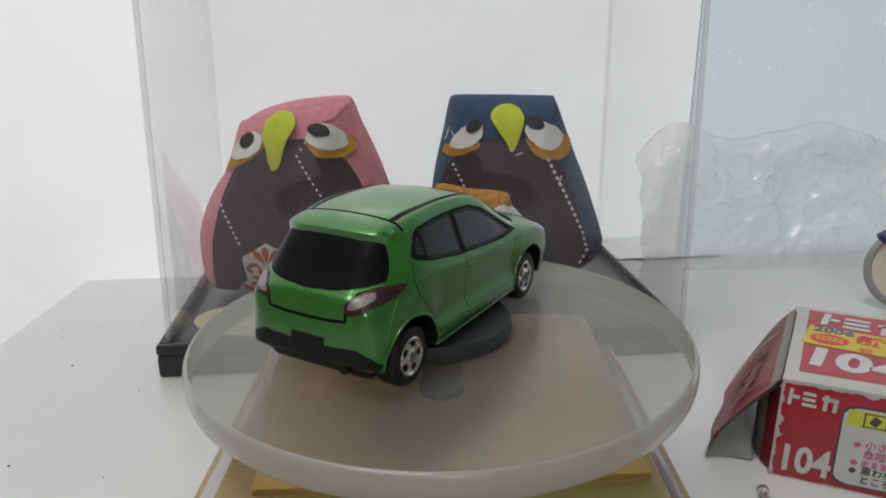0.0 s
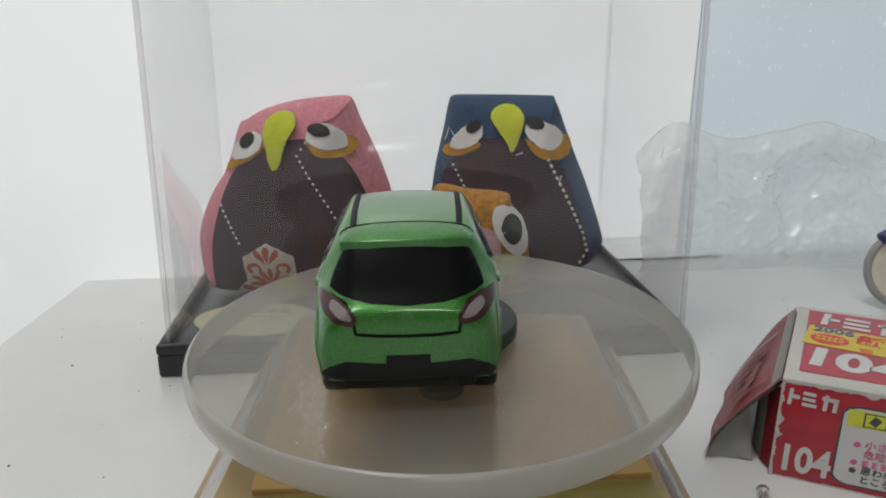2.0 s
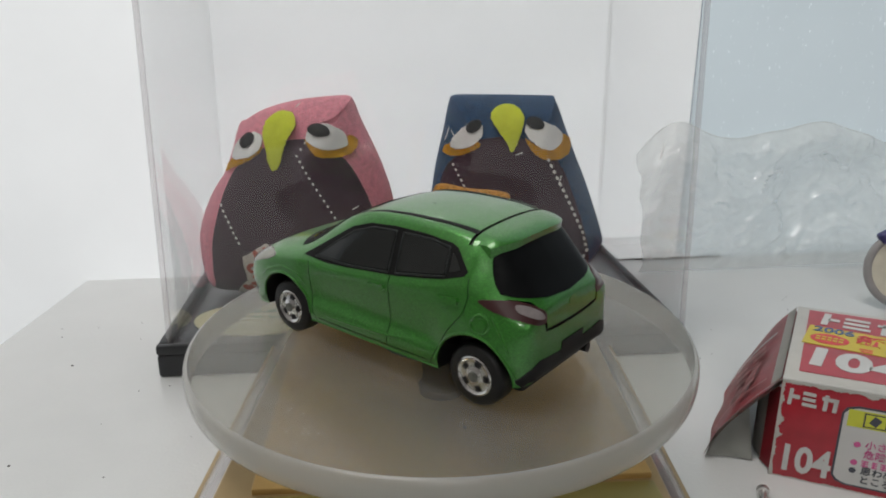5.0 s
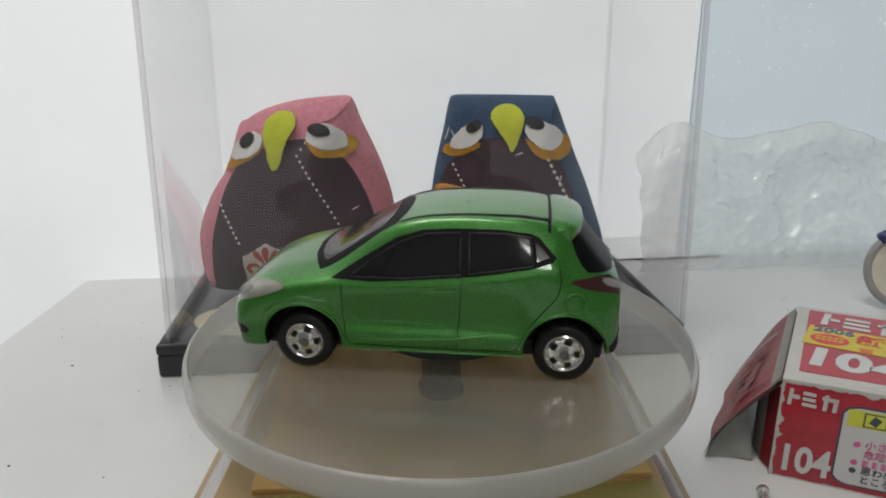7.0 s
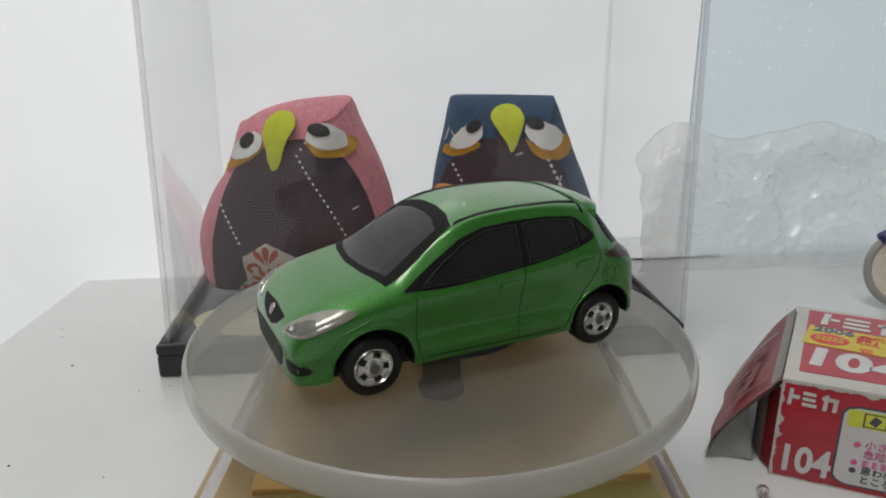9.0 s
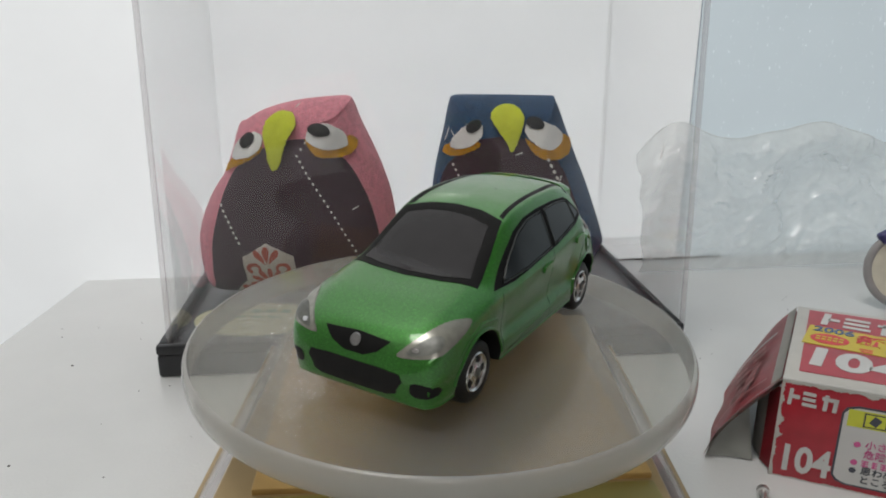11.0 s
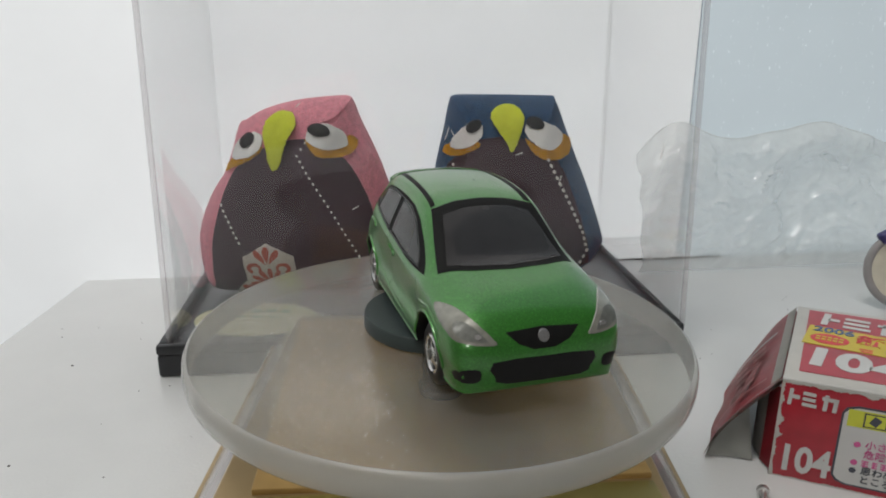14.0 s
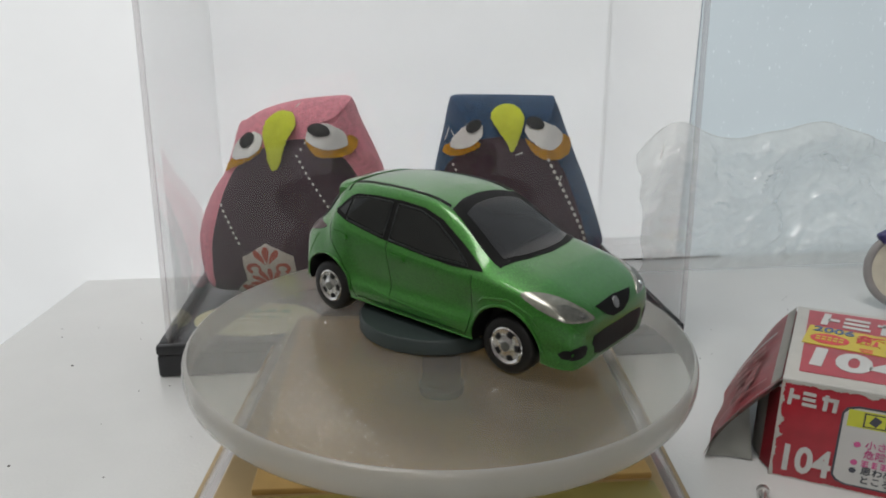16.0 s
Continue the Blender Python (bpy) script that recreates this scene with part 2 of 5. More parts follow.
# ---- mesh helpers ----
def finish(name, bm, mats, scale=MM, smooth=40):
    bmesh.ops.recalc_face_normals(bm, faces=bm.faces)
    for v in bm.verts:
        v.co *= scale
    me = bpy.data.meshes.new(name)
    bm.to_mesh(me)
    bm.free()
    for m in mats if isinstance(mats, (list, tuple)) else [mats]:
        me.materials.append(m)
    if smooth:
        me.polygons.foreach_set("use_smooth", [True] * len(me.polygons))
        me.set_sharp_from_angle(angle=radians(smooth))
    return me


def part(name, bm, mats, parent=None, label="", scale=MM, smooth=40):
    """Links a bmesh, in millimetres, as one mesh object under a thing or under a part."""
    ob = new(name, finish(name, bm, mats, scale, smooth))
    if parent:
        ob.parent = parent
    return tagged(ob, label) if label else ob


def thing(name, label, category, m=None, group="", kind=""):
    ob = new(name)
    ob.empty_display_size = 0.01
    if m is not None:
        ob.matrix_world = m
    return tagged(ob, label, category, group, kind)


def box_bm(sx, sy, sz, m=None, bevel=0.0, seg=2):
    bm = bmesh.new()
    bmesh.ops.create_cube(bm, size=1, matrix=Matrix.Diagonal((sx, sy, sz, 1)))
    if bevel:
        bmesh.ops.bevel(bm, geom=bm.edges[:], offset=bevel, segments=seg, affect="EDGES", profile=0.5)
    if m is not None:
        bm.transform(m)
    return bm


def lathe(profile, steps=48, axis="Z"):
    """Turns a list of (radius, height) round an axis."""
    bm = bmesh.new()
    rings = []
    for r, h in profile:
        if r < 1e-6:
            rings.append([bm.verts.new((0, 0, h))])
        else:
            rings.append([bm.verts.new((r * math.cos(2 * math.pi * k / steps), r * math.sin(2 * math.pi * k / steps), h)) for k in range(steps)])
    for a, b in zip(rings, rings[1:]):
        for k in range(steps):
            q = (k + 1) % steps
            face = [a[k % len(a)], a[q % len(a)], b[q % len(b)], b[k % len(b)]]
            face = list(dict.fromkeys(face))
            if len(face) > 2:
                bm.faces.new(face)
    if axis == "Y":
        bm.transform(Matrix.Rotation(radians(90), 4, "X"))
    return bm


def catmull(points, per=6, closed=False):
    n, out = len(points), []
    for i in range(n if closed else n - 1):
        p = [Vector(points[(i + k) % n] if closed else points[min(max(i + k, 0), n - 1)]) for k in (-1, 0, 1, 2)]
        for s in range(per):
            t = s / per
            out.append(0.5 * (2 * p[1] + (p[2] - p[0]) * t + (2 * p[0] - 5 * p[1] + 4 * p[2] - p[3]) * t * t + (3 * p[1] - p[0] - 3 * p[2] + p[3]) * t ** 3))
    if not closed:
        out.append(Vector(points[-1]))
    return out


def tube(points, radius, steps=8, closed=False):
    bm = bmesh.new()
    pts, rings = [Vector(p) for p in points], []
    for i, p in enumerate(pts):
        a, b = (pts[i - 1] if i or closed else p), (pts[(i + 1) % len(pts)] if i < len(pts) - 1 or closed else p)
        q = (b - a).to_track_quat("Z", "Y")
        rings.append([bm.verts.new(p + q @ Vector((radius * math.cos(2 * math.pi * k / steps), radius * math.sin(2 * math.pi * k / steps), 0))) for k in range(steps)])
    for i in range(len(rings) if closed else len(rings) - 1):
        a, b = rings[i], rings[(i + 1) % len(rings)]
        for k in range(steps):
            bm.faces.new((a[k], a[(k + 1) % steps], b[(k + 1) % steps], b[k]))
    if not closed:
        bm.faces.new(rings[0])
        bm.faces.new(rings[-1])
    return bm


def flat_patch(points, step):
    """A flat polygon of (u, v) points, cut into a grid."""
    bm = bmesh.new()
    bm.faces.new([bm.verts.new((p[0], p[1], 0)) for p in points])
    us, vs = [p[0] for p in points], [p[1] for p in points]
    for k, (lo, hi) in enumerate(((min(us), max(us)), (min(vs), max(vs)))):
        n = int((hi - lo) / step)
        for i in range(1, n + 1):
            co, no = [0, 0, 0], [0, 0, 0]
            co[k], no[k] = lo + (hi - lo) * i / (n + 1), 1
            bmesh.ops.bisect_plane(bm, geom=bm.verts[:] + bm.edges[:] + bm.faces[:], plane_co=co, plane_no=no, dist=1e-5)
    return bm


def wrap(bvh, points, place, way, proud=0.08, deep=0.35, step=0.8, smooth=0, puff=0.0, ragged=0.0):
    """Lays a polygon of (u, v) points on a body: place(u, v) is where its ray starts, way the ray; with a skirt into the body."""
    if smooth:
        points = [tuple(p) for p in catmull([(*p, 0) for p in points], smooth, True)]
    if ragged:
        fine = []
        for a, b in zip(points, points[1:] + points[:1]):
            n = max(1, int(math.dist(a[:2], b[:2]) / 0.35))
            fine += [(a[0] + (b[0] - a[0]) * k / n, a[1] + (b[1] - a[1]) * k / n) for k in range(n)]
        points = [(x + ragged * noise.noise((x * 2.3, y * 2.3, 1)), y + ragged * noise.noise((x * 2.3, y * 2.3, 7))) for x, y in fine]
    bm = flat_patch(points, step)
    way = Vector(way).normalized()
    cu, cv = sum(p[0] for p in points) / len(points), sum(p[1] for p in points) / len(points)
    reach = max(math.hypot(p[0] - cu, p[1] - cv) for p in points)
    lost = []
    for v in bm.verts:
        u, w = v.co.x, v.co.y
        hit, normal, _, _ = bvh.ray_cast(Vector(place(u, w)), way)
        if hit is None:
            lost.append(v)
            continue
        if normal.dot(way) > 0:
            normal = -normal
        swell = puff * max(0.0, 1 - (math.hypot(u - cu, w - cv) / reach) ** 2)
        v.co = hit + normal * (proud + swell)
    bmesh.ops.delete(bm, geom=lost, context="VERTS")
    edges = [e for e in bm.edges if e.is_boundary]
    made = bmesh.ops.extrude_edge_only(bm, edges=edges)
    for v in made["geom"]:
        if isinstance(v, bmesh.types.BMVert):
            v.co += way * deep
    return bm


def bvh_of(bm):
    bm.normal_update()
    return BVHTree.FromBMesh(bm)


def prism(points, depth, m=None, bevel=0.0):
    """A polygon of (x, z) points drawn out along y."""
    bm = bmesh.new()
    f = bm.faces.new([bm.verts.new((p[0], 0, p[1])) for p in points])
    made = bmesh.ops.extrude_face_region(bm, geom=[f])
    for v in made["geom"]:
        if isinstance(v, bmesh.types.BMVert):
            v.co.y += depth
    if bevel:
        bmesh.ops.bevel(bm, geom=bm.edges[:], offset=bevel, segments=2, affect="EDGES", profile=0.5)
    if m is not None:
        bm.transform(m)
    return bm


def curve_at(table, x):
    """Smooth monotone interpolation in a list of (x, value) with falling x."""
    t = table[::-1]
    n = len(t)
    if x <= t[0][0]:
        return t[0][1]
    if x >= t[-1][0]:
        return t[-1][1]
    i = max(k for k in range(n - 1) if t[k][0] <= x)
    h = [t[k + 1][0] - t[k][0] for k in range(n - 1)]
    d = [(t[k + 1][1] - t[k][1]) / h[k] for k in range(n - 1)]

    def slope(k):
        if k == 0:
            return d[0]
        if k == n - 1:
            return d[-1]
        return 0.0 if d[k - 1] * d[k] <= 0 else 2 * d[k - 1] * d[k] / (d[k - 1] + d[k])

    s = (x - t[i][0]) / h[i]
    return ((2 * s ** 3 - 3 * s * s + 1) * t[i][1] + (s ** 3 - 2 * s * s + s) * h[i] * slope(i)
            + (-2 * s ** 3 + 3 * s * s) * t[i + 1][1] + (s ** 3 - s * s) * h[i] * slope(i + 1))


# ---- room ----
def slab(name, corners, thick, mat, label, category):
    """A wall or floor from four corners, thickened away from its face."""
    bm = bmesh.new()
    a = [Vector(c) for c in corners]
    n = (a[1] - a[0]).cross(a[2] - a[0]).normalized() * thick
    lo, hi = [bm.verts.new(c) for c in a], [bm.verts.new(c - n) for c in a]
    bm.faces.new(lo)
    bm.faces.new(hi[::-1])
    for k in range(4):
        bm.faces.new((lo[k], hi[k], hi[(k + 1) % 4], lo[(k + 1) % 4]))
    return tagged(part(name, bm, mat, scale=1, smooth=0), label, category, kind="structure")


WALL_A, WALL_DIR = Vector((-0.128, 0.125, 0)), Vector((0.9941, 0.1084, 0))


def on_wall(s, z, off=0.0):
    """A point on the back wall: s metres along it, z up, off metres out of it."""
    return WALL_A + WALL_DIR * s + Vector((WALL_DIR.y, -WALL_DIR.x, 0)) * off + Vector((0, 0, z))


def build_room():
    slab("table_top", [(-0.128, -0.42, 0), (0.95, -0.42, 0), (0.95, 0.30, 0), (-0.128, 0.125, 0)], 0.03, WHITE_TABLE,
         "glossy white table top with scattered dust", "table")
    # room walls, floor and ceiling are unseen, added to enclose and bounce light
    slab("wall_west", [(-1.1, -2.0, -0.75), (-1.1, 0.02, -0.75), (-1.1, 0.02, 1.5), (-1.1, -2.0, 1.5)], 0.05, ROOM_WALL,
         "unseen room wall, added to bounce light", "wall")
    for name, a, b, mat, label in (("backdrop_screen", -1.0, 0.2215, BACKDROP_WHITE, "white backdrop, made translucent and lit by an added lamp behind it"),
                                   ("window_1", 0.222, 1.6, FROSTED, "pale blue frosted window pane with tiny bright flecks")):
        bm = bmesh.new()
        n = 12
        rows = [[bm.verts.new(on_wall(a + (b - a) * k / n, z)) for k in range(n + 1)] for z in (-0.75, 0, 0.75, 1.5)]
        for r0, r1 in zip(rows, rows[1:]):
            for k in range(n):
                bm.faces.new((r0[k], r0[k + 1], r1[k + 1], r1[k]))
        tagged(part(name, bm, mat, scale=1, smooth=0), label, "backdrop" if mat is BACKDROP_WHITE else "window", kind="structure")
    slab("wall_east", [(1.45, -2.0, -0.75), (1.45, 0.31, -0.75), (1.45, 0.31, 1.5), (1.45, -2.0, 1.5)][::-1], 0.05, ROOM_WALL, "unseen room wall, added to bounce light", "wall")
    slab("wall_south", [(-1.15, -2.0, -0.75), (1.45, -2.0, -0.75), (1.45, -2.0, 1.5), (-1.15, -2.0, 1.5)][::-1], 0.05, ROOM_WALL, "unseen room wall, added to bounce light", "wall")
    slab("floor", [(-1.2, -2.05, -0.75), (1.5, -2.05, -0.75), (1.5, 0.4, -0.75), (-1.2, 0.4, -0.75)], 0.05, ROOM_WALL, "unseen plain floor below the table, added to close the room", "floor")
    slab("ceiling", [(-1.2, -2.05, 1.5), (1.5, -2.05, 1.5), (1.5, 0.4, 1.5), (-1.2, 0.4, 1.5)][::-1], 0.05, ROOM_WALL, "unseen plain ceiling, added to close the room", "ceiling")
    # unseen fixture around the added overhead fill
    lamp = thing("overhead_fill_lamp", "added unseen overhead fill lamp in a white frame", "lamp", pose(-0.42, -0.34, 1.487))
    for sx, sy, x, y in ((0.76, 0.03, 0, -0.215), (0.76, 0.03, 0, 0.215), (0.03, 0.40, -0.365, 0), (0.03, 0.40, 0.365, 0)):
        part("frame", box_bm(sx, sy, 0.04, pose(x, y, -0.012), 0.004), WHITE_WALL, lamp, scale=1)
    lamp = thing("wall_lamp", "flat rectangular wall lamp in a white frame", "lamp", pose(0.09, -1.965, 1.34, 90, 0, 0))
    for sx, sy, x, y in ((0.52, 0.03, 0, -0.145), (0.52, 0.03, 0, 0.145), (0.03, 0.26, -0.245, 0), (0.03, 0.26, 0.245, 0)):
        part("frame", box_bm(sx, sy, 0.06, pose(x, y, 0), 0.004), WHITE_WALL, lamp, scale=1)
    bm = tube([on_wall(s, 0.0004, 0.0006) for s in (0.175, 0.2, 0.22, 0.24)], 0.00032, 6)
    tagged(part("wall_seam", bm, DARK_SEAM, scale=1), "thin dark gap where the table meets the wall", "seam", kind="structure")
    rng = random.Random(5)
    bm = bmesh.new()
    for k in range(70):
        x, y = rng.uniform(-0.12, 0.12), rng.uniform(-0.02, 0.11)
        r = rng.choice((0.00012, 0.00018, 0.00018, 0.0003))
        bmesh.ops.create_icosphere(bm, subdivisions=1, radius=r, matrix=Matrix.Translation((x, y, r * 0.4)) @ Matrix.Diagonal((1.3, 1, 0.5, 1)))
    tagged(part("dust", bm, SPECK, scale=1), "dark dust specks lying on the white table", "dust", kind="stuff")


# ---- turntable ----
TURN = 16.293
DISC_TOP = 37.2
FORWARD = Vector((math.cos(radians(59.1)), math.sin(radians(59.1)), 0))
AXIS = pose(-0.15 * MM, -0.06 * MM, 0, 0.25, 0.07, 0)
LEAN = Matrix.Translation((0, 0, DISC_TOP * MM)) @ Matrix.Rotation(radians(-0.9), 4, FORWARD) @ Matrix.Translation((0, 0, -DISC_TOP * MM))


def build_base():
    base = thing("gold_pedestal", "gold plastic turntable base with stepped mauve-grey sides on the table", "pedestal")
    def frustum(x0, y0a, y0b, z0, x1, y1a, y1b, z1):
        bm = bmesh.new()
        lo = [bm.verts.new(c) for c in ((-x0, y0a, z0), (x0, y0a, z0), (x0, y0b, z0), (-x0, y0b, z0))]
        hi = [bm.verts.new(c) for c in ((-x1, y1a, z1), (x1, y1a, z1), (x1, y1b, z1), (-x1, y1b, z1))]
        bm.faces.new(lo[::-1])
        bm.faces.new(hi)
        for k in range(4):
            bm.faces.new((lo[k], lo[(k + 1) % 4], hi[(k + 1) % 4], hi[k]))
        bmesh.ops.bevel(bm, geom=bm.edges[:], offset=0.35, segments=2, affect="EDGES", profile=0.5)
        return bm
    part("foot_plate", frustum(44.6, -50, 52, 0, 44.2, -49.6, 51.6, 9.0), PALE_GOLD, base, "pale gold edge")
    part("sloped_side", frustum(43.4, -48.8, 50.8, 9.0, 34.0, -40.5, 38, 22.0), MAUVE, base, "grey-mauve sloped side")
    part("top_frame", frustum(33.9, -40.4, 37.9, 22.0, 33.4, -39.9, 37.4, 23.6), PALE_GOLD, base, "pale gold frame")
    part("top_panel", box_bm(60.0, 62, 1.4, pose(-0.05, 3.4, 23.9, 0, 0, 3.8), 0.4), GOLD, base)
    part("front_panel", box_bm(60.0, 10.5, 1.0, pose(2.4, -33.4, 23.3, 0, 0, 3.8), 0.35), OLIVE_GOLD, base, "olive gold front panel")
    part("spindle", lathe([(0, 24.4), (4.2, 24.4), (4.2, 26), (3.5, 26.6), (3.5, 33.4), (0, 33.4)], 32), SPINDLE, base, "dark grey spindle")
    part("collar", lathe([(3.7, 26.7), (4.7, 26.7), (4.9, 27.2), (4.6, 33.3), (3.7, 33.3)], 32), ACRYLIC, base, "clear plastic collar")
    return base


def build_disc():
    disc = thing("turntable_disc", "clear round plastic turntable plate with a milky rounded rim", "turntable")
    part("plate", lathe([(0, 33.6), (43.2, 33.6), (43.2, DISC_TOP - 0.02), (0, DISC_TOP - 0.02)], 128), DISC, disc)
    skirt = ((43.22, 0), (43.5, 0.08), (43.8, 0.35), (44.05, 0.95), (44.15, 1.9), (44.12, 3.0), (43.95, 3.9), (43.7, 4.5), (43.45, 4.8), (43.22, 4.85))
    prof = [(r, DISC_TOP - down) for r, down in skirt]
    part("rim", lathe(prof + [prof[0]], 128), DISC_RIM, disc, "milky white rounded rim")
    for x, y in ((22.9, 1.5), (-31, -8), (12, -33), (-14, 29)):
        part("speck", lathe([(0, 37.15), (0.28, 37.0), (0.2, 36.9)], 8), SPECK, disc).location = (x * MM, y * MM, 0)
    return disc


def build_puck():
    puck = lathe([(0, 0), (13.0, 0), (13.35, 0.3), (13.35, 2.45), (13.1, 2.75), (0, 2.75)], 64)
    ob = part("plastic_puck", puck, PUCK)
    return tagged(ob, "round grey-green plastic puck under the toy car", "puck")


# ---- toy car, in millimetres: x forward, y to its left, z up from the plate ----
XS = (32.2, 31.7, 30.8, 28.6, 24.8, 20, 16.5, 14, 10, 6, 3, 0, -6, -12, -18, -21.0, -23.4, -24.4, -26.0, -27.3, -28.1, -28.4)
CAR = {
    "top": (8.8, 11.0, 12.5, 14.3, 16.1, 17.3, 18.2, 19.6, 22.0, 24.0, 24.9, 25.4, 25.7, 25.6, 25.0, 23.9, 21.3, 20.0, 17.9, 16.5, 15.4, 10.5),
    "rail_z": (8.6, 10.4, 11.8, 13.5, 15.1, 16.2, 17.0, 18.2, 20.6, 22.7, 23.6, 24.0, 24.3, 24.2, 23.3, 20.9, 18.7, 17.7, 16.5, 15.6, 14.7, 10),
    "rail_w": (6, 8.6, 9.6, 10.4, 10.7, 10.9, 10.7, 10.5, 10.1, 9.9, 9.8, 9.8, 9.8, 9.8, 9.6, 9.5, 9.4, 9.3, 9.0, 8.4, 8.6, 6.8),
    "belt_z": (8.4, 10.0, 11.2, 12.9, 14.1, 14.9, 15.4, 15.7, 15.9, 16.2, 16.4, 16.7, 17.3, 18.2, 19.0, 18.3, 17.0, 16.3, 15.4, 14.6, 13.7, 9.6),
    "belt_w": (6.5, 9.8, 11.4, 12.3, 12.8, 13.0, 13.1, 13.0, 13.0, 13.1, 13.1, 13.1, 13.1, 13.0, 12.6, 11.5, 11.2, 11.1, 10.8, 10.4, 10.2, 7.6),
    "mid_w": (7, 10.6, 12.1, 13.0, 13.5, 13.6, 13.6, 13.5, 13.5, 13.5, 13.5, 13.5, 13.5, 13.6, 13.6, 13.5, 13.3, 13.1, 12.6, 11.7, 10.2, 7.4),
    "low_z": (5.4, 4.2, 3.8, 3.9, 4.3, 4.4, 4.4, 4.4, 4.4, 4.4, 4.4, 4.4, 4.4, 4.4, 4.5, 4.6, 4.7, 4.8, 5.0, 5.2, 5.6, 6.5),
    "low_w": (6, 9.2, 11.2, 12.3, 12.8, 13, 13.2, 13.2, 13.2, 13.2, 13.2, 13.2, 13.2, 13.2, 13.1, 13.0, 12.8, 12.6, 12.3, 11.6, 10.4, 7.8),
}
CAR = {k: list(zip(XS, v)) for k, v in CAR.items()}


def car_shell():
    """The car's body as one closed loft, without its wheel arches."""
    xs = list(np.concatenate([np.linspace(32.2, 30.6, 12), np.linspace(30.2, -23.4, 82), np.linspace(-23.7, -28.4, 28)]))
    bm, rings = bmesh.new(), []
    for x in xs:
        g = {k: curve_at(t, x) for k, t in CAR.items()}
        zm = min(9.4, 0.5 * (g["low_z"] + g["belt_z"]) + 0.4)
        # the doors are hollow between a round shoulder and a flared sill
        hollow = max(0.0, min(1.0, (16.5 - abs(x)) / 5.0))
        hollow = hollow * hollow * (3 - 2 * hollow)
        sill = max(g["low_z"] + 1.2, 6.6)
        half = [(0, g["low_z"]), (g["low_w"] * 0.9, g["low_z"]), (g["low_w"], g["low_z"] + 0.5), (0.5 * (g["low_w"] + g["mid_w"]) + 0.15 * hollow, 0.6 * sill + 0.4 * zm - 0.6),
                (g["mid_w"] - 0.75 * hollow, zm), (0.45 * g["mid_w"] + 0.55 * g["belt_w"] + 0.22, g["belt_z"] - 0.28 * (g["belt_z"] - zm)), (g["belt_w"] - 0.12, g["belt_z"]),
                (g["rail_w"], g["rail_z"]), (g["rail_w"] * 0.78, g["top"] - 0.34 * (g["top"] - g["rail_z"])), (g["rail_w"] * 0.4, g["top"] - 0.08 * (g["top"] - g["rail_z"])), (0, g["top"])]
        pts = catmull([(p[0], p[1], 0) for p in half], 6)
        ring = [bm.verts.new((x, max(p.x, 0), p.y)) for p in pts]
        ring += [bm.verts.new((x, -max(p.x, 0), p.y)) for p in pts[-2:0:-1]]
        rings.append(ring)
    n = len(rings[0])
    for a, b in zip(rings, rings[1:]):
        for k in range(n):
            bm.faces.new((a[k], a[(k + 1) % n], b[(k + 1) % n], b[k]))
    bm.faces.new(rings[0])
    bm.faces.new(rings[-1])
    bmesh.ops.recalc_face_normals(bm, faces=bm.faces)
    return bm


def groove(bvh, points, place, way, width=0.17, depth=0.2):
    """A thin solid that follows a line over the shell, to cut a seam with."""
    bm, way = bmesh.new(), Vector(way).normalized()
    pts = []
    for a, b in zip(points, points[1:]):
        n = max(2, int(math.dist(a, b) / 0.9))
        pts += [(a[0] + (b[0] - a[0]) * k / n, a[1] + (b[1] - a[1]) * k / n) for k in range(n)]
    pts.append(points[-1])
    hits = []
    for p in pts:
        hit, normal, _, _ = bvh.ray_cast(Vector(place(*p)), way)
        if hit is not None:
            hits.append((hit, normal if normal.dot(way) < 0 else -normal))
    rings = []
    for i, (p, nrm) in enumerate(hits):
        d = (hits[min(i + 1, len(hits) - 1)][0] - hits[max(i - 1, 0)][0]).normalized()
        s = d.cross(nrm).normalized() * width / 2
        rings.append([bm.verts.new(p + s + nrm * 0.4), bm.verts.new(p - s + nrm * 0.4), bm.verts.new(p - s - nrm * depth), bm.verts.new(p + s - nrm * depth)])
    for a, b in zip(rings, rings[1:]):
        for k in range(4):
            bm.faces.new((a[k], a[(k + 1) % 4], b[(k + 1) % 4], b[k]))
    bm.faces.new(rings[0])
    bm.faces.new(rings[-1][::-1])
    bmesh.ops.recalc_face_normals(bm, faces=bm.faces)
    return bm


def carve(bm, cutters):
    """Cuts solids out of a body; the cut faces take the body's second material."""
    me = bpy.data.meshes.new("work")
    bm.to_mesh(me)
    for m in (CAR_GREEN, BLACK_PLASTIC, SHADED_SEAM_GREEN):
        me.materials.append(m)
    body = new("work", me)
    for slot, cut in cutters:
        for f in cut.faces:
            f.material_index = slot
        cm = bpy.data.meshes.new("cut")
        cut.to_mesh(cm)
        for m in (CAR_GREEN, BLACK_PLASTIC, SHADED_SEAM_GREEN):
            cm.materials.append(m)
        co = new("cut", cm)
        mod = body.modifiers.new("cut", "BOOLEAN")
        mod.operation, mod.solver, mod.object = "DIFFERENCE", "EXACT", co
        got = bpy.data.meshes.new_from_object(body.evaluated_get(bpy.context.evaluated_depsgraph_get()))
        body.modifiers.clear()
        if len(got.polygons) > 2000:
            body.data = got
        bpy.data.objects.remove(co)
    out = bmesh.new()
    out.from_mesh(body.data)
    bpy.data.objects.remove(body)
    return out


WHEELS = ((20.1, 1), (20.1, -1), (-20.1, 1), (-20.1, -1))


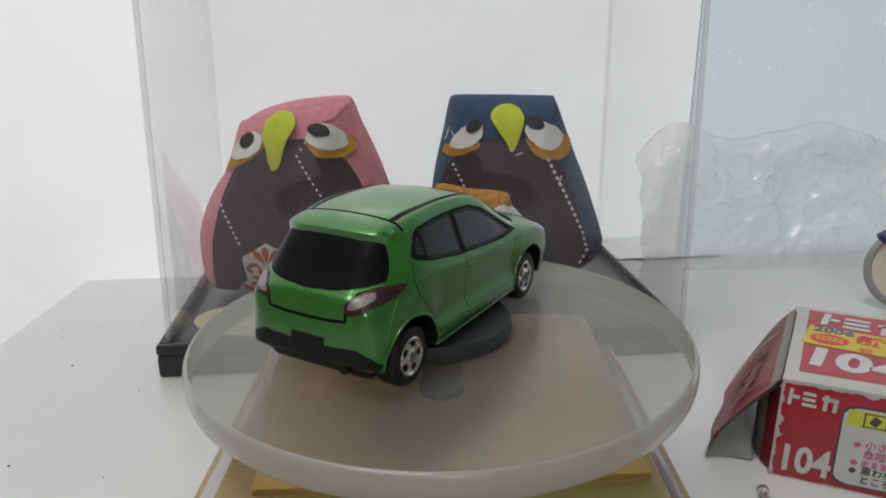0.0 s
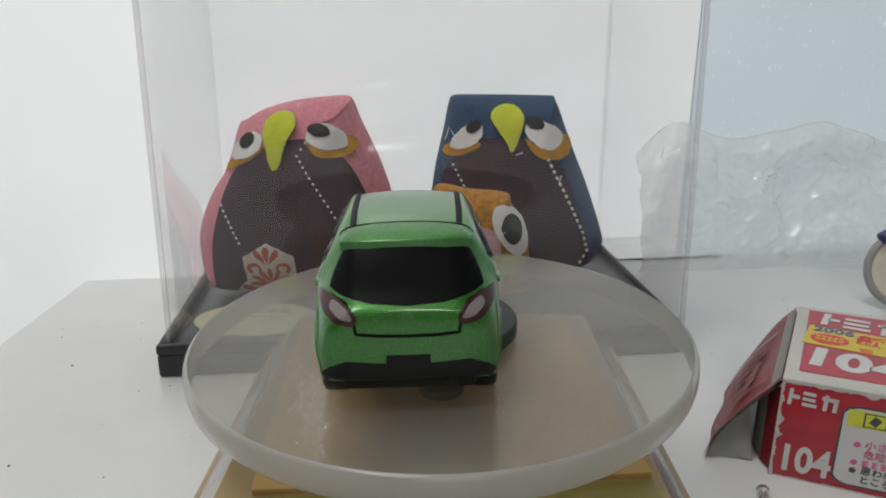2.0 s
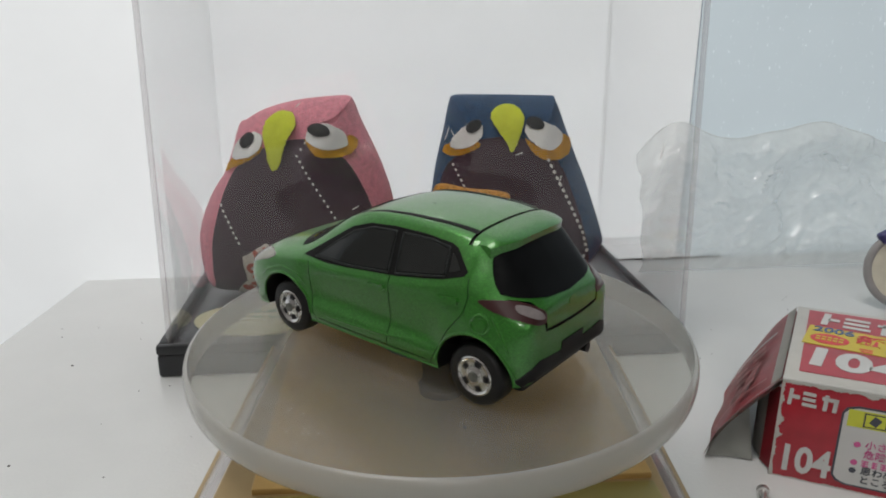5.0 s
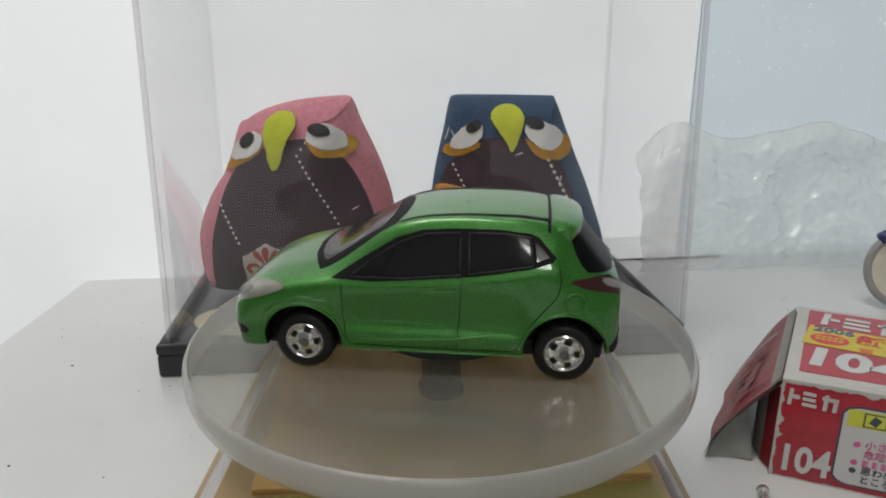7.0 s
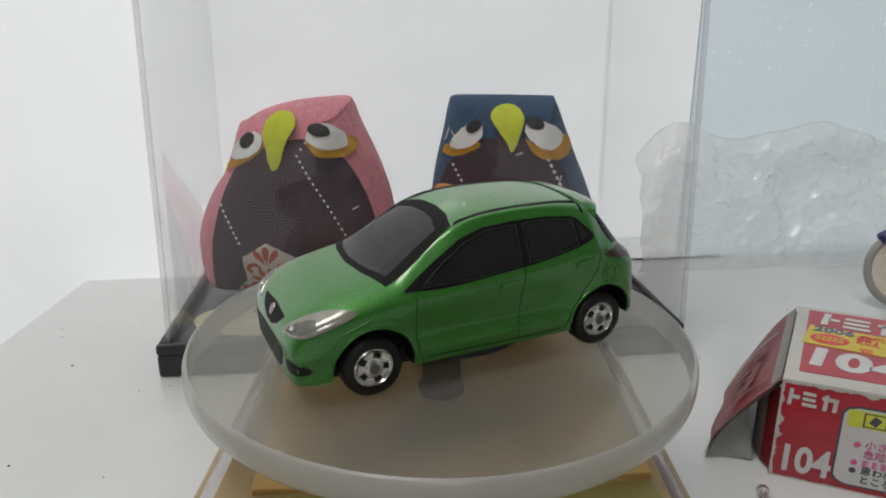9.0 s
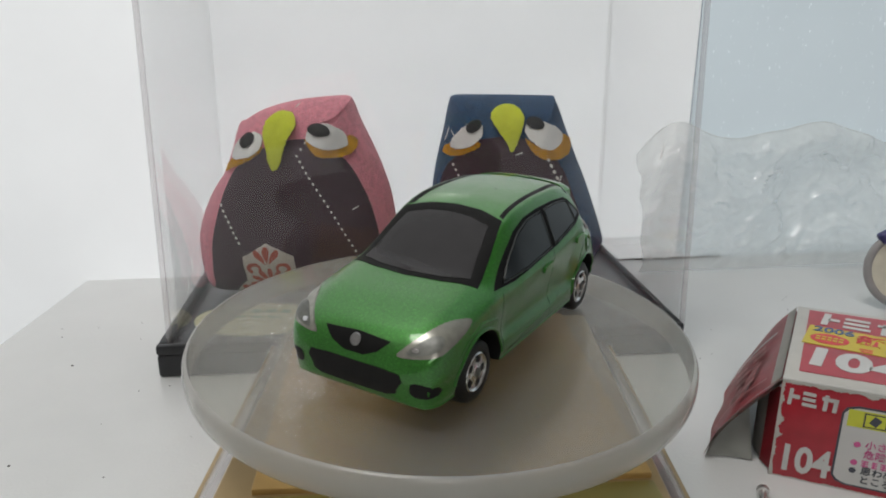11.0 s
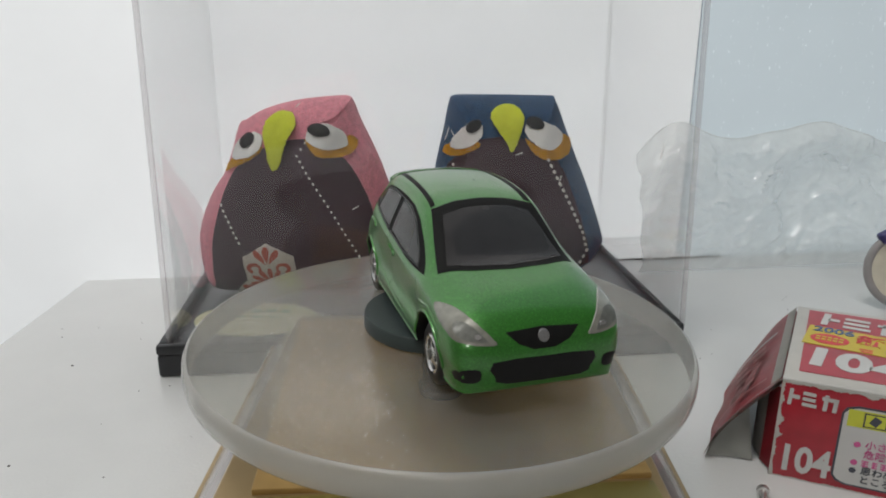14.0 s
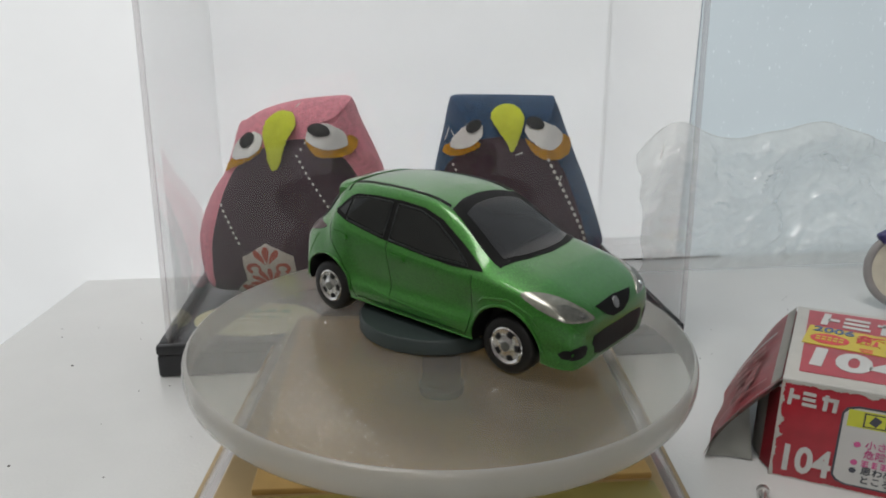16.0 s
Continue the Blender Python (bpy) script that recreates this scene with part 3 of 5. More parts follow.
def build_wheel(car, x, side):
    tyre = lathe([(3.0, -2.0), (4.1, -2.1), (4.6, -1.75), (4.75, -1.2), (4.75, 1.0), (4.6, 1.6), (4.15, 1.95), (3.1, 2.0), (2.95, 1.6), (2.95, -2.0)], 48, "Y")
    wheel = part("wheel", tyre, TYRE, car, "black tyre with a chrome five-hole rim")
    wheel.matrix_local = pose(x * MM, side * 10.75 * MM, 5.1 * MM, 0, 0, 0 if side < 0 else 180)
    bm = lathe([(0, 1.2), (2.95, 1.2), (3.0, 1.95), (2.8, 2.08), (2.6, 1.9), (2.4, 1.8), (1.25, 1.95), (0.85, 2.1), (0.5, 2.2), (0, 2.22)], 40, "Y")
    part("rim", bm, CHROME, wheel, "chrome rim")
    for k in range(5):
        a = 2 * math.pi * k / 5 + 0.3
        hole = box_bm(1.15, 0.5, 0.95, Matrix.Rotation(a, 4, "Y") @ pose(0, -1.72, 1.9), 0.12, 1)
        part("rim_hole", hole, BLACK_PLASTIC, wheel, "black rim opening")
    part("hub", lathe([(0.78, 2.0), (0.78, 2.3), (0.5, 2.4), (0, 2.4)], 20, "Y"), DARK_SILVER, wheel, "dull grey hub cap")


def build_car():
    car = thing("toy_car", "metallic green die-cast toy hatchback with black windows", "toy car")
    shell = car_shell()
    bvh = bvh_of(shell)
    left = lambda u, v: (u, 40, v)
    right = lambda u, v: (u, -40, v)
    top = lambda u, v: (u, v, 60)
    front = lambda u, v: (60, u, v)
    back = lambda u, v: (-60, u, v)
    cutters = []
    for x, side in WHEELS:
        cut = lathe([(0, -4), (6.2, -4), (6.2, 4.5), (0, 4.5)], 56, "Y")
        cut.transform(Matrix.Translation((x, side * 13.0, 5.3)))
        cutters.append((1, cut))
    for way, at in (((0, -1, 0), left), ((0, 1, 0), right)):
        cutters.append((2, groove(bvh, [(13.6, 15.2), (13.6, 10), (13.2, 6.4), (12.4, 4.9)], at, way)))
        cutters.append((2, groove(bvh, [(-4.7, 16.9), (-4.2, 10), (-3.8, 4.9)], at, way)))
        cutters.append((2, groove(bvh, [(-18.7, 19.3), (-19.2, 16.9), (-18.6, 14.5), (-16.0, 11.4), (-13.9, 7.9), (-12.4, 4.9)], at, way)))
        cutters.append((2, groove(bvh, [(12.0, 5.4), (0, 5.3), (-12.0, 5.4)], at, way, 0.25, 0.2)))
    cutters.append((1, groove(bvh, [(-17.2, -9.8), (-17.3, -4), (-17.3, 0), (-17.3, 4), (-17.2, 9.8)], top, (0, 0, -1), 0.5, 0.4)))
    cutters.append((1, groove(bvh, [(-10.6, 16.9), (-8.4, 16.4), (-7.4, 15.0), (-7.0, 12.5), (-4, 12.2), (0, 12.1), (4, 12.2), (7.0, 12.5), (7.4, 15.0), (8.4, 16.4), (10.6, 16.9)], back, (1, 0, 0), 0.5, 0.35)))
    body_bm = carve(shell, cutters)
    body = part("body", body_bm, [CAR_GREEN, BLACK_PLASTIC, SHADED_SEAM_GREEN], car, "metallic green body", smooth=32)

    def lay(name, pts, at, way, mat, label="", parent=car, proud=0.08, smooth=0, step=0.8, deep=0.35):
        return part(name, wrap(bvh, pts, at, way, proud, deep, step, smooth), mat, parent, label)

    for way, at in (((0, -1, 0), left), ((0, 1, 0), right)):
        frame_pts = [(15.3, 15.9), (10.2, 19.1), (5.4, 22.0), (1.5, 23.2), (-3.4, 23.6), (-9.8, 23.6), (-14.4, 23.2), (-15.7, 22.7), (-17.0, 21.4), (-18.3, 20.1), (-18.0, 19.5), (-14.6, 18.5), (-6.3, 17.1), (3.9, 16.1), (9.4, 15.7)]
        surround = lay("window_surround", frame_pts, at, way, BLACK_PAINT, "satin black window surround")
        lay("front_window", [(11.9, 16.4), (8.6, 18.7), (4.7, 21.2), (0.8, 22.5), (-3.9, 22.8), (-4.0, 17.5), (3.9, 16.7)], at, way, CAR_GLASS, "dark tinted glass", surround, 0.16)
        lay("rear_window", [(-5.8, 22.9), (-11, 22.9), (-14.3, 22.4), (-14.7, 19.2), (-6.0, 17.7)], at, way, CAR_GLASS, "dark tinted glass", surround, 0.16)
        lay("quarter_window", [(-15.2, 22.1), (-16.4, 21.1), (-17.3, 20.1), (-15.5, 19.5)], at, way, CAR_GLASS, "dark tinted glass", surround, 0.16)
        for pane in ([(12.4, 16.25), (8.7, 18.95), (4.8, 21.45), (0.8, 22.75), (-4.2, 23.05), (-4.3, 17.3), (3.9, 16.45)],
                     [(-5.5, 23.1), (-11, 23.1), (-14.5, 22.65), (-14.95, 18.95), (-5.75, 17.45)]):
            rim = []
            for a, b in zip(pane, pane[1:] + pane[:1]):
                rim += [(a[0] + (b[0] - a[0]) * k / 6, a[1] + (b[1] - a[1]) * k / 6) for k in range(6)]
            hits = [bvh.ray_cast(Vector(at(*q)), Vector(way))[0] for q in rim]
            part("window_frame", tube([h - Vector(way) * 0.1 for h in hits if h is not None], 0.17, 6, True), FRAME_BLACK, surround, "raised black window frame")
        # creases: one along the foot of the doors, one from the rear arch to the lamp
        for line in ([(11.6, 6.4), (4, 6.5), (-4, 7.0), (-11.2, 8.0)], [(-26.2, 8.6), (-25.2, 11.4), (-23.4, 14.2), (-22.4, 15.2)], [(26.8, 9.4), (24.4, 11.6), (20.5, 12.9), (16.0, 12.2), (14.2, 9.8)]):
            fine = []
            for a, b in zip(line, line[1:]):
                fine += [(a[0] + (b[0] - a[0]) * k / 8, a[1] + (b[1] - a[1]) * k / 8) for k in range(8)]
            hits = [bvh.ray_cast(Vector(at(*q)), Vector(way))[0] for q in fine]
            hits = [h for h in hits if h is not None]
            ends = [abs(2 * k / (len(hits) - 1) - 1) ** 4 for k in range(len(hits))]
            part("crease", tube([h + Vector(way) * (0.17 + 0.2 * e) for h, e in zip(hits, ends)], 0.3, 8), CAR_GREEN, body)
        for x in (-2.1, -16.0):
            z = 14.5 if x > -5 else 15.8
            lay("door_handle", [(x + 1.9, z - 0.1), (x + 1.6, z + 0.5), (x, z + 0.66), (x - 1.6, z + 0.75), (x - 1.9, z + 0.3), (x - 1.6, z - 0.2), (x, z - 0.4), (x + 1.6, z - 0.5)], at, way, CAR_GREEN, "", body, 0.4, 0, 0.4, 0.6)
        sgn = -way[1]
        bm = tube([(-21.3 + 1.4 * math.cos(a), 0, 13.5 + 1.4 * math.sin(a)) for a in np.linspace(0, 2 * math.pi, 25)[:-1]], 0.2, 6, True)
        for v in bm.verts:
            hit = bvh.ray_cast(Vector((v.co.x, 40 * sgn, v.co.z)), Vector(way))[0]
            v.co.y += hit.y
        if sgn > 0:
            part("fuel_cap", bm, CAR_GREEN, body)
            lay("fuel_lid", [(-21.3 + 0.85 * math.cos(a), 13.5 + 0.85 * math.sin(a)) for a in np.linspace(0, 2 * math.pi, 21)[:-1]], at, way, CAR_GREEN, "", body, 0.2, 0, 0.4, 0.3)
        else:
            bm.free()
        # lamps that wrap round the corners
        d = Vector((-0.62, -0.70 * sgn, -0.35))
        at_head = lambda u, v, s=sgn: Vector((31.0, 10.2 * s, 11.25)) - Vector((-0.62, -0.70 * s, -0.35)).normalized() * 30 + Vector((-0.75, 0.66 * s, 0)).normalized() * u + Vector((0, 0, 1)) * v
        lamp = lay("headlamp", [(-2.6, 0.5), (-1.6, 1.5), (-0.2, 2.4), (2.4, 3.7), (5.2, 4.5), (8.2, 4.4), (6.8, 2.7), (4.1, 0.9), (2.0, -0.1), (-0.6, -0.1)], at_head, d, HEADLAMP, "clear silver headlamp", proud=0.14, smooth=3, step=0.6)
        # a dark patch imitates the lens reflections, a chrome disc the glint
        lay("lamp_reflection", [(-1.5, 0.6), (-0.2, 1.7), (1.9, 2.6), (3.4, 2.4), (2.9, 1.1), (1.0, 0.3)], at_head, d, DARK_SILVER, "darker patch for the reflections in the headlamp", lamp, 0.2, 3, 0.6)
        lay("lamp_glint", [(-0.3 + 0.42 * math.cos(a), 1.0 + 0.36 * math.sin(a)) for a in np.linspace(0, 2 * math.pi, 13)[:-1]], at_head, d, CHROME, "chrome disc for the glint in the headlamp", lamp, 0.34, 0, 0.4)
        d = Vector((0.66, -0.75 * sgn, -0.1))
        at_tail = lambda u, v, s=sgn: Vector((-27.2, 11.0 * s, 14.3)) - Vector((0.66, -0.75 * s, -0.1)).normalized() * 30 + Vector((0.75, 0.66 * s, 0)).normalized() * u + Vector((0, 0, 1)) * v
        tail = lay("tail_lamp", [(-3.3, -0.1), (-3.1, 1.2), (-1.0, 2.2), (1.3, 2.8), (3.8, 2.9), (6.0, 2.7), (4.6, 1.7), (2.6, 1.0), (0.0, 0.3), (-2.7, -0.5)], at_tail, d, TAIL_RED, "dark red and white tail lamp", proud=0.12, smooth=3, step=0.6)
        lay("lamp_lens", [(-2.8, 0.3), (-2.6, 1.1), (-1.0, 1.9), (0.9, 2.3), (0.8, 1.5), (-0.8, 0.8)], at_tail, d, TAIL_WHITE, "pale reversing lens", tail, 0.2, 3, 0.6)
        # black gutters along the roof
        strip = [(5.6, 8.75), (-2, 8.6), (-10, 8.45), (-14, 8.3), (-17.2, 8.15), (-17.2, 7.2), (-14, 7.35), (-10, 7.5), (-2, 7.65), (5.0, 7.8)]
        lay("roof_strip", [(u, v * sgn) for u, v in strip], top, (0, 0, -1), BLACK_PAINT, "black roof strip", proud=0.05)
        fog = [(12.2 * sgn, 5.8), (12.3 * sgn, 7.2), (10.8 * sgn, 7.8), (9.3 * sgn, 7.6), (9.2 * sgn, 6.1), (10.5 * sgn, 5.6)]
        lay("fog_lamp", fog, front, (-1, 0, 0), BLACK_PLASTIC, "black fog lamp recess", proud=0.06, smooth=2)
    screen_at = lambda u, v: Vector((12.6, u, 20.2)) + Vector((-0.89, 0, 0.46)) * v + Vector((0.46, 0, 0.89)) * 30
    frame_o = lay("windscreen_surround", [(-11.0, -5.9), (-6, -7.2), (0, -7.8), (6, -7.2), (11.0, -5.9), (9.9, 1.0), (8.8, 7.4), (4.5, 8.9), (0, 9.3), (-4.5, 8.9), (-8.8, 7.4), (-9.9, 1.0)], screen_at, (-0.46, 0, -0.89), BLACK_PAINT, "satin black windscreen surround", proud=0.07)
    lay("windscreen", [(-9.4, -5.0), (-5.2, -6.3), (0, -6.8), (5.2, -6.3), (9.4, -5.0), (8.3, 0.6), (7.4, 5.4), (4, 6.6), (0, 6.9), (-4, 6.6), (-7.4, 5.4), (-8.3, 0.6)], screen_at, (-0.46, 0, -0.89), SCREEN_GLASS, "grey tinted windscreen", frame_o, 0.15)
    lay("rear_screen", [(-10.7, 17.6), (-9.4, 17.2), (-5, 16.5), (0, 16.2), (5, 16.5), (9.4, 17.2), (10.7, 17.6), (10.5, 18.6), (10.0, 19.9), (9.4, 21.1), (8.7, 22.3), (4, 22.8), (0, 22.9), (-4, 22.8), (-8.7, 22.3), (-9.4, 21.1), (-10.0, 19.9), (-10.5, 18.6)], back, (1, 0, 0), REAR_GLASS, "dark tinted rear window", proud=0.1, step=0.6)
    # the spoiler hangs over the rear window, its ends drawn down the pillars
    bm, rings = bmesh.new(), []
    for k in range(-24, 25):
        w = k / 24
        y, a = 9.35 * w, abs(w)
        lead = -17.8 - 0.3 * a ** 4
        roof = curve_at(CAR["top"], lead) + 0.12 - 0.85 * a ** 2.6 - 0.9 * max(0, a - 0.85) / 0.15
        xt = -22.5 + 2.1 * a ** 4
        zt = 24.1 - 0.5 * a ** 2.4 - 0.3 * max(0, a - 0.9) / 0.1
        rings.append([bm.verts.new((x, y, z)) for x, z in ((lead, roof), (0.5 * (lead + xt), 0.5 * (roof + zt) + 0.22), (xt + 0.35, zt + 0.1), (xt, zt - 0.2), (xt + 0.2, zt - 1.2 - 1.4 * a ** 4), (xt + 1.4, zt - 1.5 - 1.7 * a ** 3), (lead, roof - 1.5 - 1.4 * a ** 3))])
    for a, b in zip(rings, rings[1:]):
        for k in range(7):
            bm.faces.new((a[k], a[(k + 1) % 7], b[(k + 1) % 7], b[k]))
    bm.faces.new(rings[0])
    bm.faces.new(rings[-1])
    bmesh.ops.recalc_face_normals(bm, faces=bm.faces)
    part("spoiler", bm, CAR_GREEN, car, "green roof spoiler", smooth=35)
    lay("grille", [(-5.5, 12.3), (0, 12.6), (5.5, 12.3), (3.8, 10.8), (1.6, 9.9), (-1.6, 9.9), (-3.8, 10.8)], front, (-1, 0, 0), BLACK_PAINT, "black upper grille", proud=0.08)
    part("badge", lathe([(0, 0.5), (0.8, 0.45), (1.0, 0.25), (1.05, 0)], 24), BADGE, car, "small dull silver badge").matrix_local = pose(31.15 * MM, 0, 11.4 * MM, 0, 65, 0)
    lay("lower_intake", [(-7.6, 8.6), (0, 8.8), (7.6, 8.6), (7.2, 6.4), (5.6, 5.3), (-5.6, 5.3), (-7.2, 6.4)], front, (-1, 0, 0), BLACK_PLASTIC, "black lower air intake", proud=0.08, smooth=2)
    lay("rear_bumper", [(-12.3, 6.2), (-11, 7.5), (-8.6, 8.5), (-4, 8.1), (4, 8.1), (8.6, 8.5), (11, 7.5), (12.3, 6.2), (11.4, 5.2), (8, 5.3), (-8, 5.3), (-11.4, 5.2)], back, (1, 0, 0), BLACK_PLASTIC, "matt black lower bumper", proud=0.12)
    lay("plate_recess", [(-3.0, 9.3), (3.0, 9.3), (3.1, 7.2), (-3.1, 7.2)], back, (1, 0, 0), BLACK_PLASTIC, "dark blank plate recess", proud=0.16)
    lay("rear_badge", [(math.cos(a) * 0.9, 14.7 + math.sin(a) * 0.75) for a in np.linspace(0, 2 * math.pi, 17)[:-1]], back, (1, 0, 0), CAR_GREEN, "", body, 0.12, 0, 0.4, 0.3)
    part("antenna_stub", lathe([(0.3, 0), (0.25, 0.15), (0, 0.22)], 12), BLACK_PLASTIC, car).location = (-4.5 * MM, 2.2 * MM, 25.5 * MM)
    part("underbody", box_bm(54, 19, 3.0, pose(0.8, 0, 4.32), 0.8), BLACK_PLASTIC, car, "black underbody")
    part("exhaust", lathe([(0, -1.5), (0.8, -1.5), (0.8, 1.5), (0, 1.5)], 16), BLACK_PLASTIC, car).matrix_local = pose(-26.5 * MM, -6.0 * MM, 4.7 * MM, 0, 90, 0)
    for x, side in WHEELS:
        lip = []
        for a in np.linspace(0.10, math.pi - 0.10, 28):
            u, v = x + 6.45 * math.cos(a), 5.3 + 6.45 * math.sin(a)
            hit = bvh.ray_cast(Vector((u, 40 * side, v)), Vector((0, -side, 0)))[0]
            if hit is not None:
                lip.append(hit + Vector((0, 0.02 * side, 0)))
        if len(lip) > 6:
            part("arch_lip", tube(lip, 0.24, 8), CAR_GREEN, body)
        build_wheel(car, x, side)
    return car


# ---- display case with the cloth owls ----
CASE = pose(-0.0018, 0.0595, 0, 0, 0, 5.5)
CASE_W, CASE_D, CASE_H = 140.5, 78.0, 130.0


def build_case():
    case = thing("display_case", "clear acrylic display case on a black plastic base", "display case", CASE)
    outer = [(-CASE_W / 2 - 2, -2), (CASE_W / 2 + 2, -2), (CASE_W / 2 + 2, CASE_D + 2), (-CASE_W / 2 - 2, CASE_D + 2)]
    part("base", box_bm(CASE_W + 2.0, CASE_D + 3.5, 6.5, pose(-1.7, CASE_D / 2, 3.25), 1.0, 3), CASE_BLACK, case, "black plastic base")
    for sx, sy, px, py in ((CASE_W + 2.0, 2.2, -1.7, -0.65), (CASE_W + 2.0, 2.2, -1.7, CASE_D + 0.65), (2.2, CASE_D - 1.0, -CASE_W / 2 - 1.45, CASE_D / 2), (1.6, CASE_D - 1.0, CASE_W / 2 - 1.5, CASE_D / 2)):
        part("base_lip", box_bm(sx, sy, 2.8, pose(px, py, 7.8), 0.6, 2), CASE_BLACK, case)
    part("base_floor", box_bm(CASE_W - 4, CASE_D - 4, 1.0, pose(0, CASE_D / 2, 6.9), 0.2), CASE_FLOOR, case, "dark grey floor")
    draft = 2.6
    def pane(name, a, b, inward):
        bm = bmesh.new()
        pts = []
        for (x, y), z, k in ((a, 6.6, 0), (b, 6.6, 0), (b, CASE_H, 1), (a, CASE_H, 1)):
            sx, sy = (1 if x > 0 else -1), (1 if y > CASE_D / 2 else -1)
            pts.append(Vector((x - sx * draft * k * 0.85, y - sy * draft * k * 1.0, z)))
        n = Vector(inward) * 1.6
        lo, hi = [bm.verts.new(p) for p in pts], [bm.verts.new(p + n) for p in pts]
        bm.faces.new(lo)
        bm.faces.new(hi[::-1])
        for k in range(4):
            bm.faces.new((lo[k], lo[(k + 1) % 4], hi[(k + 1) % 4], hi[k]))
        return part(name, bm, ACRYLIC, case, smooth=0)
    w, d = CASE_W / 2 - 0.8, CASE_D - 0.8
    pane("front_pane", (-w, 0.8), (w, 0.8), (0, 1, 0))
    pane("back_pane", (-w, d), (w, d), (0, -1, 0))
    pane("side_pane", (-w, 2.6), (-w, d - 1.8), (1, 0, 0))
    pane("side_pane", (w, 2.6), (w, d - 1.8), (-1, 0, 0))
    for sx in (-1, 1):
        for y, sy in ((0.8, -1), (d, 1)):
            a = Vector((sx * (w + 0.3), y + sy * 0.3, 6.6))
            b = Vector((sx * (w + 0.3 - draft * 0.85), y + sy * 0.3 - sy * draft, CASE_H))
            bm = tube([a, (a + b) / 2, b], 0.75 if sy < 0 else 0.2, 12)
            part("corner_edge", bm, ACRYLIC_ROD if sy < 0 else ACRYLIC, case, "bright rounded acrylic corner")
    for x, z, length, turn in ((3.5, 62.5, 3.2, 70), (5.2, 62.0, 3.0, 115), (7.0, 62.8, 2.4, 80), (22, 57, 2.0, 20), (33, 50, 2.6, 75), (-20, 44, 1.8, 30), (-62, 30, 3.4, 88), (-63.5, 24, 2.2, 84), (60, 57, 4.0, 80), (18, 36, 2.2, 10), (-33, 70, 1.5, 40)):
        part("scratch", box_bm(length, 0.06, 0.22, pose(x, 0.62 + 0.02 * z, z, 0, -turn, 0)), FELT_WHITE, case, "fine white scratch")
    part("top_pane", box_bm(CASE_W - 8, CASE_D - 7, 1.6, pose(0, CASE_D / 2, CASE_H + 0.9), 0.3), ACRYLIC, case)
    return case


def cloth_body(outline, thick, power=2.0):
    """A stuffed cloth form: a front outline of (x, z) points, swollen to both sides."""
    pts = catmull([(p[0], 0, p[1]) for p in outline], 4, True)
    cx, cz = sum(p.x for p in pts) / len(pts), sum(p.z for p in pts) / len(pts)
    bm, n, rings = bmesh.new(), len(pts), []
    levels = 12
    for k in range(-levels, levels + 1):
        a = k / levels * math.pi / 2
        r, y = math.cos(a), thick * math.sin(a)
        if abs(k) == levels:
            rings.append([bm.verts.new((cx, y, cz))])
            continue
        ring = []
        for p in pts:
            q = Vector((cx + (p.x - cx) * r ** 0.8, y, cz + (p.z - cz) * r ** 0.8))
            q.y += 0.9 * noise.noise(q * 0.10) + 0.35 * noise.noise(q * 0.35)
            ring.append(bm.verts.new(q))
        rings.append(ring)
    for a, b in zip(rings, rings[1:]):
        for k in range(n):
            q = (k + 1) % n
            face = list(dict.fromkeys((a[k % len(a)], a[q % len(a)], b[q % len(b)], b[k % len(b)])))
            if len(face) > 2:
                bm.faces.new(face)
    bmesh.ops.recalc_face_normals(bm, faces=bm.faces)
    return bm


def build_owl(name, label, place, outline, thick, cloth, pieces, stitches, pupils):
    owl = thing(name, label, "stuffed owl", place, "stuffed owls in the case")
    bm = cloth_body(outline, thick)
    bvh = bvh_of(bm)
    part("body", bm, cloth, owl)
    at = lambda u, v: (u, -60, v)
    made = {}
    for nm, key, parent, pts, mat, proud, soft, puff, lab in pieces:
        made[key] = part(nm, wrap(bvh, pts, at, (0, 1, 0), proud, 0.7, 1.6, soft, puff, 0.1 if nm in ("belly_panel", "motif") else 0.3), mat, made.get(parent, owl), lab)
    for key, (x, z), rx, rz, tilt in pupils:
        c, s = math.cos(radians(tilt)), math.sin(radians(tilt))
        pts = [(x + rx * math.cos(a) * c - rz * math.sin(a) * s, z + rx * math.cos(a) * s + rz * math.sin(a) * c) for a in np.linspace(0, 2 * math.pi, 17)[:-1]]
        part("pupil", wrap(bvh, pts, at, (0, 1, 0), 1.5, 0.9, 1.2, 0, 0.25), FELT_BLACK, made[key], "black felt pupil")
    for line, gap, size in stitches:
        dense = []
        for a, b in zip(line, line[1:]):
            n = max(1, round(math.dist(a, b) / gap))
            dense += [((a[0] + (b[0] - a[0]) * k / n, a[1] + (b[1] - a[1]) * k / n), math.atan2(b[1] - a[1], b[0] - a[0])) for k in range(n)]
        for (x, z), ang in dense:
            hit = bvh.ray_cast(Vector((x, -60, z)), Vector((0, 1, 0)))[0]
            if hit is None:
                continue
            bm = bmesh.new()
            bmesh.ops.create_icosphere(bm, subdivisions=1, radius=size, matrix=Matrix.Translation(hit + Vector((0, -0.75, 0))) @ Matrix.Rotation(-ang, 4, "Y") @ Matrix.Diagonal((1.3, 0.6, 0.9, 1)))
            part("stitch", bm, THREAD, owl)
    return owl


